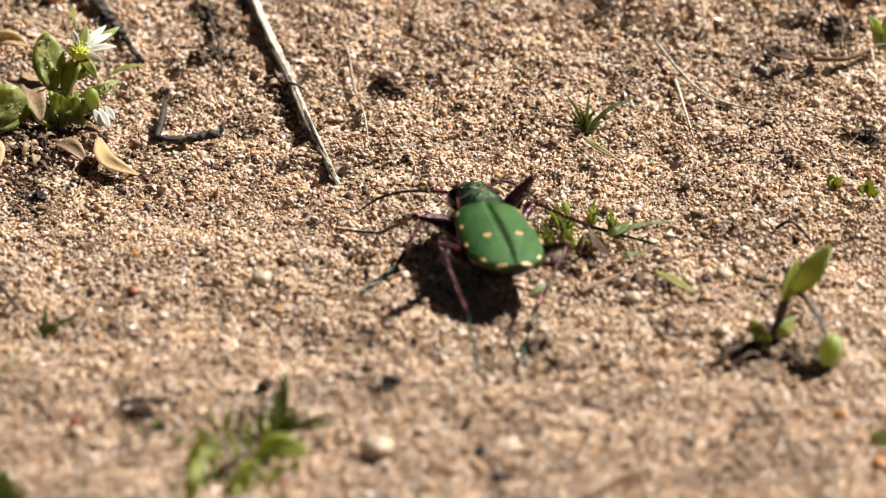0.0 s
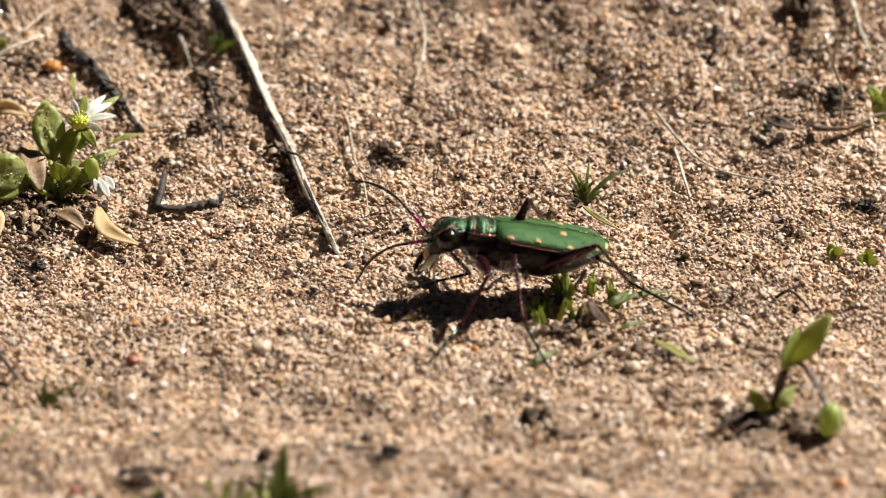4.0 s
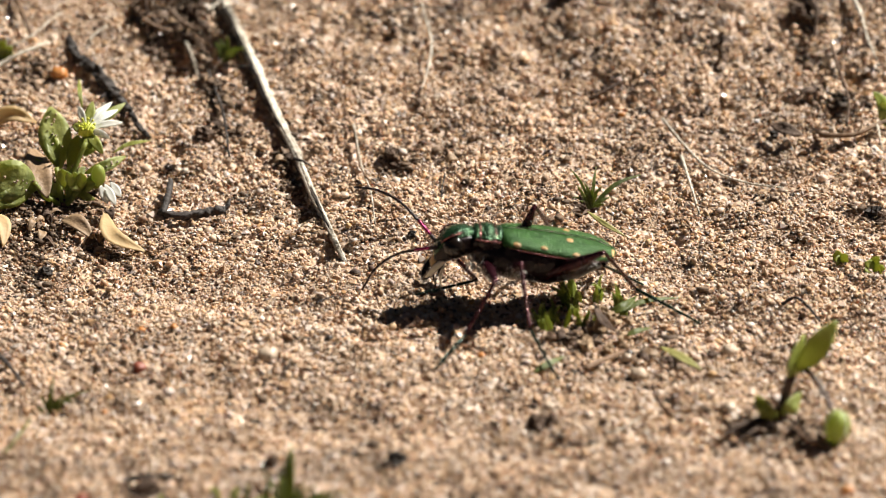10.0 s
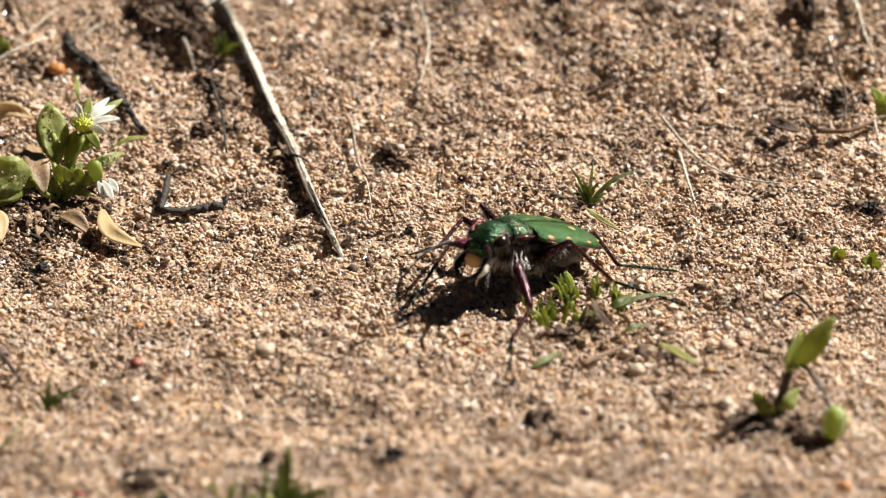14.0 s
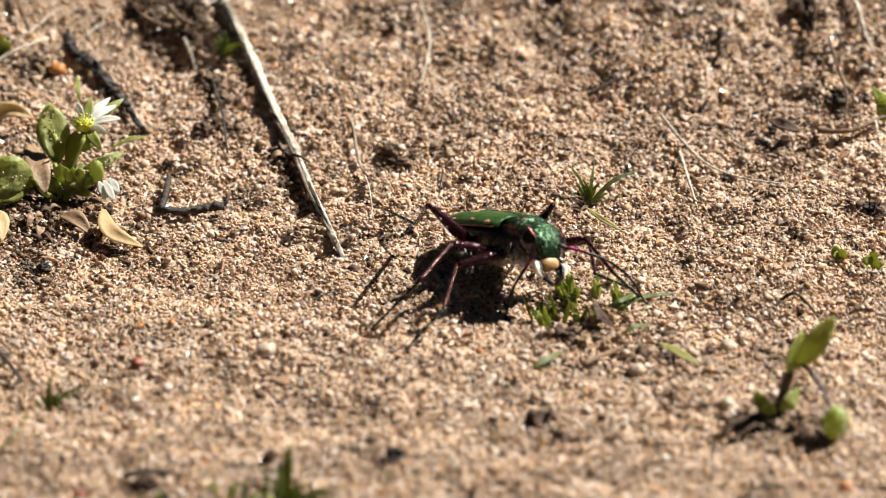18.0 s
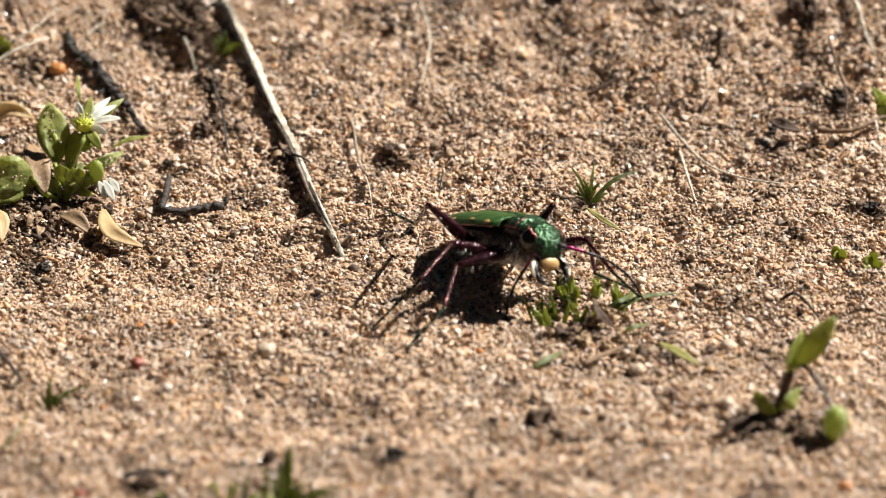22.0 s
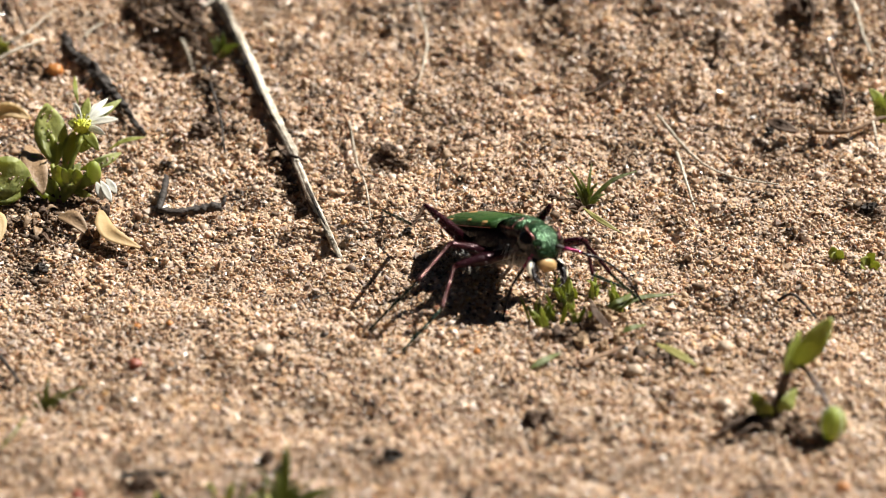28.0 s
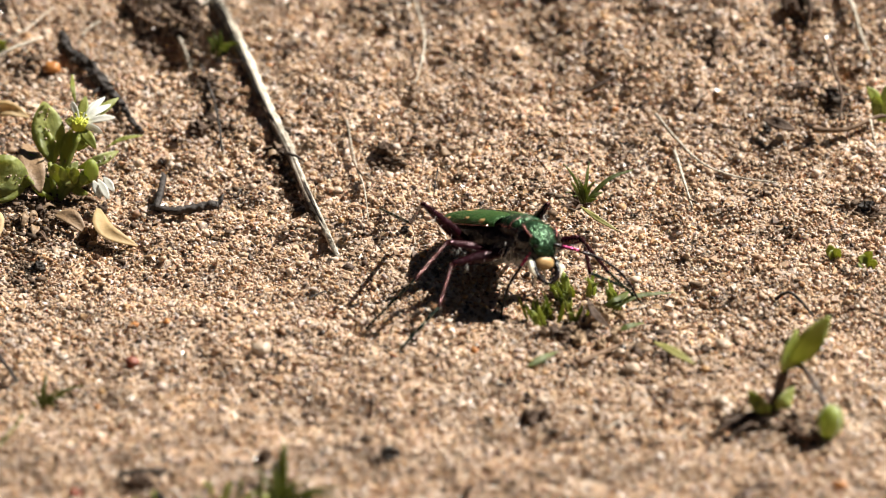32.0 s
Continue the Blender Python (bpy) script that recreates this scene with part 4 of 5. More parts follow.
# two root bits, and a dark strip in place of the bud's shadow
for k, (pts, w) in enumerate((([(20.44, -29.03, 0.19), (18.93, -30.45, 0.39), (17.39, -31.58, -0.18)], 0.2), ([(20.87, -29.22, 0.04), (19.64, -30.94, 0.14), (18.53, -31.71, -0.28)], 0.14), ([(22.11, -30.24, 0.13), (23.12, -32.84, 0.51), (24.39, -33.27, 0.24)], 0.2))):
    twig("root_shade_bit", "dark dead root bits, the last standing in for bud shade", pts, w, w * 0.6, BARK, 0.3, k, category="root", group="root bits")

# low weed in front
wb = (-12.25, -46.53, -0.80)
front = thing("low_weed", "low blurred green weed in loose sand", "plant", wb)
for pts, w, m in (([(-11.18, -44.71, -0.00), (-9.77, -45.21, 0.87), (-7.81, -45.81, 0.70)], 1.7, LIME), ([(-15.17, -51.64, 0.26), (-14.75, -51.39, 1.67), (-14.01, -48.40, 2.46)], 0.95, LEAF)):
    part("leaf", leaf(pts, w, (0, -0.8, 0.7), 0.2, 0.12, 0.5, 10), m, front, at=wb)
rng = np.random.default_rng(44)
for k in range(58):
    px, py = wb[0] + rng.normal(-0.8, 1.9), wb[1] + rng.normal(1.5, 2.6)
    root = np.array((px, py, gz(px, py) - 0.05))
    a, rise = rng.uniform(0, 2 * math.pi), rng.uniform(0.3, 1.9)
    tip = root + np.array((math.cos(a) * rng.uniform(0.3, 1.2), math.sin(a) * rng.uniform(0.3, 1.2), rise))
    mid = (root + tip) / 2 + np.array((0, 0, 0.3))
    part("leaf", leaf([root, mid, tip], rng.uniform(0.28, 0.62), (rng.uniform(-0.6, 0.6), -0.9, 0.6), 0.25, 0.09, 0.4, 7), (LEAF, BLADE, LIME)[k % 3], front, at=wb)
part("stem", tube([(-12.26, -46.32, -0.90), (-12.94, -46.42, -0.07), (-11.58, -45.21, 0.48)], 0.25, 0.2, 7, 8), STEMRED, front, at=wb)
blades("grass_tuft", "green blurred grass tuft on sand", (-26.22, -50.51, -0.70), [(-26.36, -50.34, 1.91, 1.6), (-25.65, -50.15, 1.04), (-24.94, -50.70, 0.47)], 0.8, BLADE)
blades("seedling", "small olive seedling on sand", (27.52, -42.69, -0.40), [(27.07, -42.60, 0.65), (27.99, -42.42, 0.72), (27.14, -42.92, 0.11)], 0.9, LEAF, "plant", "leaf", 0.2, 0.5)

# pebbles and crumbs
for k, (x, y, r, m, label) in enumerate((
    (-27.02, 18.38, 0.62, ORANGE, "orange translucent pebble on the bank"), (-19.75, -21.29, 0.48, RUST, "rust-red fragment on sand"), (-16.56, 10.86, 0.75, BARK, "brown earthy crumb on the bank"),
    (-30.26, 30.10, 0.6, PALESTONE, "pale rounded pebble on sand"), (-12.25, 24.93, 0.3, PALESTONE, "small white quartz pebble on sand"), (-3.68, -43.20, 0.95, PALESTONE, "pale buff rounded pebble"), (-22.42, -40.93, 0.55, PALESTONE, "pale grey rounded pebble"),
    (-22.54, -39.40, 0.4, RUST, "red fragment on a pale pebble"), (2.75, -43.36, 0.5, CHAR, "glossy black seed on sand"), (3.84, -46.84, 0.45, CHAR, "black crumb on sand"), (-2.96, -35.64, 0.62, CHAR, "dark earthy crumb on sand"),
    (-3.59, -36.19, 0.4, BARK, "dark earthy crumb on sand"), (-2.46, -35.36, 0.35, BARK, "dark earthy crumb on sand"), (-10.78, -35.42, 0.45, BARK, "brown earthy crumb on sand"), (6.76, -27.14, 0.4, PALESTONE, "pale quartz pebble on sand"),
    (-18.47, -38.67, 0.8, BARK, "brown earthy crumb on sand"), (-17.27, -40.56, 0.5, CHAR, "dark crumb on sand"), (25.27, -39.08, 0.4, ORANGE, "orange pebble on sand"), (27.21, -45.29, 0.5, ORANGE, "orange pebble on sand"),
    (18.70, -18.27, 0.5, PALESTONE, "pale quartz pebble on sand"), (21.99, -26.60, 0.4, PALESTONE, "pale quartz pebble on sand"), (12.69, -21.83, 0.55, PALESTONE, "pale quartz pebble on sand"), (12.03, -19.08, 0.4, PALESTONE, "pale quartz pebble on sand"), (13.52, -18.73, 0.35, PALESTONE, "pale quartz pebble on sand"),
    (-18.69, 24.26, 0.5, BARK, "brown earth lump on sand"), (-17.93, 26.21, 0.8, BARK, "brown earth lump on sand"), (-19.65, 29.27, 1.1, BARK, "brown earth lump on sand"), (-17.60, 28.47, 0.9, BARK, "brown earth lump on sand"), (-20.83, 23.55, 0.6, BARK, "brown earth lump on sand"),
    (25.16, 23.91, 0.9, BARK, "brown earth lump on sand"), (23.11, 11.80, 0.4, CHAR, "dark crumb on the bank"), (29.32, 1.40, 0.6, CHAR, "dark crumb on sand"), (29.85, 0.68, 0.6, BARK, "dark crumb on sand"), (17.57, -18.82, 0.4, BARK, "rusty crumb on sand"),
    (5.98, -29.70, 0.75, BARK, "brown earthy crumb on sand"), (6.89, -29.34, 0.6, BARK, "brown earthy crumb on sand"), (-2.99, -35.39, 0.5, BARK, "brown earthy crumb on sand"), (-2.07, -1.82, 0.32, CHAR, "dark crumb on sand"), (-26.74, -5.71, 0.55, CHAR, "dark crumb on sand"),
    (8.75, 27.90, 0.9, BARK, "brown earth lump on sand"), (18.31, -27.71, 0.55, PALESTONE, "pale quartz pebble on sand"), (-11.38, -19.77, 0.6, PALESTONE, "pale quartz pebble on sand"), (-3.68, 9.42, 0.6, BARK, "brown earthy crumb on sand"), (-3.28, 8.45, 0.45, BARK, "brown earthy crumb on sand"))):
    stone = m in (PALESTONE, ORANGE, RUST)
    pebble("pebble" if stone else "earth_crumb", label, x, y, r, m, k, 0.75, 0.25, "pebble" if stone else "crumb", "pebbles" if stone else "earth crumbs")
rng = np.random.default_rng(52)
for k in range(46):
    x, y = rng.uniform(-28, 28), rng.uniform(-30, 24)
    pebble("pebble", ("small pale quartz grain standing out of sand", "small orange grain standing out of sand", "small buff grain standing out of sand")[(0, 2, 0, 1, 2)[k % 5]], x, y, rng.uniform(0.17, 0.28), (PALESTONE, SPOT, PALESTONE, ORANGE, SPOT)[k % 5], 300 + k, 0.75, 0.3, "pebble", "pebbles")


# ---- the beetle: its space has y forward, z up, origin in the shoulders ----
def elytron(s):
    """One wing case; s is -1 for its left, 1 for its right."""
    av = [0, 0.05, 0.15, 0.35, 0.6, 0.78, 0.9, 0.97, 1.0]
    aw = [1.75, 2.1, 2.3, 2.52, 2.68, 2.52, 1.95, 1.1, 0.36]
    ah = [0.62, 0.72, 0.79, 0.84, 0.82, 0.72, 0.55, 0.36, 0.26]
    rows, cols = 22, 12
    verts, faces = [], []
    for layer in (1.0, 0.93):
        for i in range(rows):
            v = i / (rows - 1)
            w, h = np.interp(v, av, aw), np.interp(v, av, ah)
            for j in range(cols):
                a = radians(96) * j / (cols - 1)
                verts.append((s * (0.012 + layer * w * math.sin(a) ** 0.85 if j else 0.012), -7.75 * v + (0.03 if layer < 1 else 0), layer * h * max(math.cos(a), -0.2) ** 1.0 if math.cos(a) > 0 else h * math.cos(a) * 1.2))
    n = rows * cols
    for i in range(rows - 1):
        for j in range(cols - 1):
            a = i * cols + j
            faces.append((a, a + 1, a + cols + 1, a + cols))
            faces.append((n + a, n + a + cols, n + a + cols + 1, n + a + 1))
    for i in range(rows - 1):
        for j in (0, cols - 1):
            a = i * cols + j
            faces.append((a, a + cols, n + a + cols, n + a))
    for j in range(cols - 1):
        for i in (0, rows - 1):
            a = i * cols + j
            faces.append((a, n + a, n + a + 1, a + 1))
    return verts, faces


def shell_point(s, v, deg):
    av = [0, 0.05, 0.15, 0.35, 0.6, 0.78, 0.9, 0.97, 1.0]
    w = np.interp(v, av, [1.75, 2.1, 2.3, 2.52, 2.68, 2.52, 1.95, 1.1, 0.36])
    h = np.interp(v, av, [0.62, 0.72, 0.79, 0.84, 0.82, 0.72, 0.55, 0.36, 0.26])
    a = radians(deg)
    return np.array((s * (0.012 + w * max(math.sin(a), 0) ** 0.85), -7.75 * v, h * math.cos(a)))


def shell_spot(s, v, deg, rv, rdeg, seed):
    """A pale mark on a wing case: a thin cap that follows its curve."""
    rng = np.random.default_rng(seed)
    m = 14
    verts = [tuple(shell_point(s, v, deg) * np.array((1.03, 1, 1.05)))]
    for ring in (0.6, 1.0):
        for k in range(m):
            a = 2 * math.pi * k / m
            q = ring * (1 + 0.18 * rng.uniform(-1, 1))
            p = shell_point(s, min(max(v + rv * q * math.sin(a), 0), 1), min(max(deg + rdeg * q * math.cos(a), 2), 96))
            verts.append(tuple(p * np.array((1.025, 1, 1.045) if ring < 1 else (1.0, 1, 1.0))))
    faces = [(0, 1 + k, 1 + (k + 1) % m) for k in range(m)]
    faces += [(1 + k, 1 + m + k, 1 + m + (k + 1) % m, 1 + (k + 1) % m) for k in range(m)]
    return verts, faces


def leg_bone(length, r0, rm, r1, spines, seed, tilt=55):
    """A limb segment along +y with bristles."""
    g = [tube([(0, 0, 0), (0, length * 0.5, 0.0), (0, length, 0)], r0, r1, 8, 12, 0.03, seed, mid=rm)]
    rng = np.random.default_rng(seed)
    for k in range(spines):
        y = length * rng.uniform(0.1, 0.98)
        a = rng.uniform(0, 2 * math.pi)
        r = np.interp(y / length, [0, 0.5, 1], [r0, rm, r1])
        q = rng.uniform(0.2, 0.42)
        p0 = np.array((math.cos(a) * r * 0.8, y, math.sin(a) * r * 0.8))
        p1 = p0 + q * np.array((math.cos(a) * math.sin(radians(tilt)), math.cos(radians(tilt)), math.sin(a) * math.sin(radians(tilt))))
        g.append(tube([p0, p1], 0.018, 0.004, 3, 2))
    return join(*g)


def thigh_hairs(length, r, count, seed):
    """Rows of short pale hairs along the underside of a thigh."""
    rng = np.random.default_rng(seed)
    g = []
    for k in range(count):
        y, a = length * rng.uniform(0.15, 0.95), radians(270 + rng.normal(0, 35))
        p0 = np.array((math.cos(a) * r * 0.9, y, math.sin(a) * r * 0.9))
        g.append(tube([p0, p0 + rng.uniform(0.25, 0.5) * np.array((math.cos(a), 0.35, math.sin(a)))], 0.016, 0.006, 3, 2))
    return join(*g)


def foot_bone(length, r, seed):
    """Five short joints along +y."""
    g, y = [], 0.0
    for k, part_length in enumerate((0.34, 0.22, 0.17, 0.12, 0.15)):
        q = length * part_length
        g.append(tube([(0, y, 0), (0, y + q * 0.96, 0)], r * (0.75 - 0.05 * k), r * (1.0 - 0.08 * k), 6, 4))
        y += q
    return join(*g)


def nod(geo):
    """The head's forms, bent down at the neck."""
    m = Matrix.Translation((0, 1.9, -0.32)) @ Matrix.Rotation(radians(-20), 4, "X") @ Matrix.Translation((0, -1.9, 0))
    return [tuple(m @ Vector(v)) for v in geo[0]], geo[1]


LEGS = {  # hip, femur, tibia, tarsus, resting toe
    "front": ((0.8, 0.9, -1.65), 4.4, 4.3, 4.2, (5.4, 6.0)),
    "middle": ((1.1, -1.2, -1.95), 4.3, 4.8, 4.7, (8.2, -2.4)),
    "hind": ((1.4, -3.0, -1.9), 5.7, 6.2, 5.5, (6.4, -11.0)),
}


def build_beetle():
    b = thing("tiger_beetle", "metallic green tiger beetle with cream spots and copper legs", "beetle", (0, 0, 4))
    for s in (-1, 1):
        wing = part("wing_case", elytron(s), GREEN_SHELL, b, "matt green wing case with cream spots")
        for k, (v, deg, rv, rdeg) in enumerate(((0.11, 70, 0.034, 11), (0.57, 20, 0.030, 7), (0.34, 64, 0.03, 6), (0.62, 70, 0.03, 7), (0.87, 62, 0.028, 8), (0.965, 50, 0.014, 30))):
            part("pale_spot", shell_spot(s, v, deg, rv, rdeg, 10 + k), SPOT if k < 4 else CREAM, wing, "pale tan spot")
        rim = [shell_point(s, v, 93) * np.array((1.01, 1, 1)) for v in np.linspace(0.03, 0.93, 9)]
        part("copper_edge", tube(rim, 0.05, 0.04, 6, 30), COPPER, wing, "thin copper-red margin")
        seam = [shell_point(s, v, 1.5) * np.array((1, 1, 1.01)) for v in np.linspace(0.02, 0.97, 12)]
        part("seam", tube(seam, 0.022, 0.02, 5, 30), PURPLE, wing, "dark copper seam")
    part("abdomen", loft([(-0.2, -0.7, 1.5, 1.2), (-1.5, -0.95, 2.05, 1.65), (-3.5, -0.95, 2.3, 1.7), (-5.4, -0.65, 2.15, 1.35), (-6.8, -0.28, 1.45, 0.8), (-7.7, 0.0, 0.5, 0.3)]), DARK_METAL, b, "dark purple-black underside")
    part("breast", loft([(2.0, -0.85, 0.8, 0.6), (1.4, -1.0, 1.2, 0.95), (0.2, -1.15, 1.6, 1.3), (-1.2, -1.25, 1.75, 1.4), (-2.6, -1.15, 1.45, 1.15)]), DARK_METAL, b, "dark breast with metallic sheen")
    neck = [(-0.1, -0.1, 1.05, 0.6), (0.05, -0.12, 1.32, 0.84), (0.3, -0.14, 1.38, 0.90), (0.48, -0.18, 1.26, 0.78), (0.65, -0.17, 1.42, 0.93), (1.0, -0.17, 1.5, 0.97), (1.35, -0.2, 1.44, 0.93), (1.52, -0.22, 1.28, 0.8), (1.7, -0.2, 1.34, 0.86), (1.88, -0.24, 1.22, 0.78), (1.98, -0.24, 1.0, 0.6)]
    shield = part("pronotum", loft(neck, 18, 12, 168), GREEN_METAL, b, "metallic green neck shield with copper sheen")
    for y, z, hw, hh in (neck[3], neck[7]):
        part("copper_band", tube([(hw * 1.02 * math.cos(radians(a)), y, z + hh * 1.02 * math.sin(radians(a))) for a in range(4, 180, 12)], 0.075, 0.075, 6, 30, 0.2, 3), COPPER, shield, "copper-pink groove across the neck shield")
    part("side_rim", tube([(-1.42, 0.1, 0.05), (-1.5, 0.7, 0.05), (-1.5, 1.3, 0.02), (-1.35, 1.85, 0)], 0.07, 0.06, 6, 14, 0.2, 4), COPPER, shield, "copper-pink side of the neck shield")
    part("side_rim", tube([(1.42, 0.1, 0.05), (1.5, 0.7, 0.05), (1.5, 1.3, 0.02), (1.35, 1.85, 0)], 0.07, 0.06, 6, 14, 0.2, 4), COPPER, shield, "copper-pink side of the neck shield")
    part("prothorax", loft(neck, 16, 168, 372), DARK_METAL, b, "dark maroon side of the neck")
    skull = [(1.75, 0.1, 0.85, 0.65), (2.2, 0.15, 1.1, 0.82), (2.7, 0.15, 1.25, 0.9), (3.2, 0.1, 1.3, 0.9), (3.7, -0.08, 1.2, 0.85), (4.1, -0.32, 1.02, 0.78), (4.4, -0.58, 0.88, 0.66), (4.6, -0.85, 0.66, 0.5)]
    head = part("head", nod(loft(skull, 16, 22, 158)), GREEN_METAL, b, "metallic green head with copper sheen")
    part("face", nod(loft(skull, 16, 158, 382)), DARK_METAL, head, "dark maroon face")
    for s in (-1, 1):
        part("eye", nod(ball((s * 0.98, 3.2, -0.12), (0.68, 0.78, 0.80), None, 0, 12, 18)), EYE, head, "large glossy dark eye")
        part("brow", nod(tube([(s * 0.80, 2.5, 0.72), (s * 1.12, 2.9, 0.80), (s * 1.15, 3.4, 0.72), (s * 0.92, 3.95, 0.42)], 0.07, 0.07, 6, 14, 0.2, 5)), COPPER, head, "copper-pink ridge over the eye")
    part("cheeks", nod(loft([(1.8, -0.2, 0.95, 0.66), (2.6, -0.26, 1.3, 0.8), (3.3, -0.36, 1.36, 0.78), (3.9, -0.56, 1.18, 0.66), (4.3, -0.85, 0.95, 0.55)], 14)), DARK_METAL, head, "black cheeks and chin")
    part("upper_lip", nod(join(loft([(4.25, -0.92, 0.78, 0.3), (4.55, -1.05, 0.76, 0.38), (4.78, -1.2, 0.66, 0.38), (4.92, -1.32, 0.42, 0.24)], 12))), CREAM, head, "cream upper lip")
    for s in (-1, 1):
        part("palp", nod(tube([(s * 0.55, 4.2, -1.3), (s * 0.75, 4.7, -2.0), (s * 0.7, 4.9, -2.7)], 0.09, 0.06, 6, 8)), DARK_METAL, head, "thin dark mouth feeler")
        part("palp", nod(tube([(s * 0.25, 4.1, -1.5), (s * 0.35, 4.4, -2.2), (s * 0.3, 4.5, -2.9)], 0.09, 0.06, 6, 8)), IVORY, head, "thin pale mouth feeler")
    rng = np.random.default_rng(3)
    g = []
    for k in range(300):
        x, y = rng.uniform(-1.7, 1.7), rng.uniform(-2.6, 2.0)
        p = np.array((x, y, -2.05 + 0.25 * abs(x)))
        if abs(x) > 0.9:
            p[2] = -1.0 - rng.uniform(0, 0.7)
        q = p + np.array((x * 0.25 + rng.uniform(-0.2, 0.2), rng.uniform(-0.3, 0.3), -rng.uniform(0.4, 0.95) - 0.3 * (abs(x) > 0.9)))
        g.append(tube([p, q], 0.028, 0.008, 3, 2))
    part("breast_hairs", join(*g), HAIR, b, "fringe of fine white hairs")
    moving = {}
    for s, side in ((-1, "left"), (1, "right")):
        jaw = part("mandible", tube([(0, 0, 0), (s * 0.24, 0.5, -0.42), (s * 0.20, 0.92, -0.88), (-s * 0.04, 1.15, -1.22), (-s * 0.38, 1.26, -1.42), (-s * 0.80, 1.26, -1.52)], 0.30, 0.03, 8, 18, 0, 0, 0.19), DARK_METAL, b, "dark sickle jaw with an ivory side")
        part("jaw_patch", tube([(s * 0.14, -0.02, 0.04), (s * 0.38, 0.42, -0.28), (s * 0.44, 0.82, -0.72), (s * 0.24, 1.12, -1.05)], 0.2, 0.07, 8, 12, 0, 0, 0.22), IVORY, jaw, "ivory outer side of the jaw")
        for q in (0.35, 0.6, 0.8):
            c = np.array((s * 0.1 - s * 0.5 * max(q - 0.5, 0), 0.2 + 1.05 * q, -0.1 - 1.25 * q))
            part("tooth", tube([c, c + np.array((-s * 0.25, 0.02, -0.12)), c + np.array((-s * 0.46, 0.06, -0.3))], 0.11, 0.02, 6, 6), DARK_METAL, jaw, "dark inner tooth of the jaw")
        moving["jaw", side] = jaw
        curve = spline([(0, 0, 0), (0, 1.7, 0.55), (0, 3.5, 0.95), (0, 5.4, 0.75), (0, 7.0, 0.0)], 40)
        feeler = part("antenna", tube(curve[:4], 0.16, 0.13, 6, 6), DARK_METAL, b, "thin antenna, magenta near its base and dark beyond")
        part("feeler_base", tube(curve[3:11], 0.135, 0.12, 6, 10), MAGENTA, feeler, "magenta lower joints of the antenna")
        part("feeler_tip", tube(curve[10:], 0.115, 0.07, 6, 28, 0.2), DARK_METAL, feeler)
        moving["feeler", side] = feeler
        for kind, (hip, lf, lt, ls, toe) in LEGS.items():
            moving[kind, side, 0] = part("femur", leg_bone(lf, 0.33, 0.46, 0.17, 34, 5), PURPLE, b, "copper-purple thigh with bristles")
            part("bristles", thigh_hairs(lf, 0.37, 30, 9), HAIR, moving[kind, side, 0], "short white bristles under the thigh")
            moving[kind, side, 1] = part("tibia", leg_bone(lt, 0.15, 0.14, 0.14, 26, 6), TIBIA, b, "slender bristly copper shin")
            moving[kind, side, 2] = part("tarsus", foot_bone(ls, 0.13, 7), TARSUS, b, "dark jointed foot with claws")
            for c in (-1, 1):
                part("claw", tube([(0, ls - 0.02, 0), (c * 0.12, ls + 0.14, 0), (c * 0.17, ls + 0.28, -0.06)], 0.04, 0.008, 4, 5), DARK_METAL, moving[kind, side, 2], "small curved claw")
                part("spur", tube([(c * 0.08, lt - 0.1, 0), (c * 0.2, lt + 0.3, -0.05)], 0.04, 0.01, 4, 4), DARK_METAL, moving[kind, side, 1], "dark spur at the shin's end")
            moving[kind, side, 3] = part("hip", ball((0, 0, 0), (0.42, 0.5, 0.45)), DARK_METAL, b, "rounded hip joint")
            moving[kind, side, 3].location = Vector((s * hip[0], hip[1], hip[2] + 0.1)) * MM
    return b, moving


beetle, limbs = build_beetle()

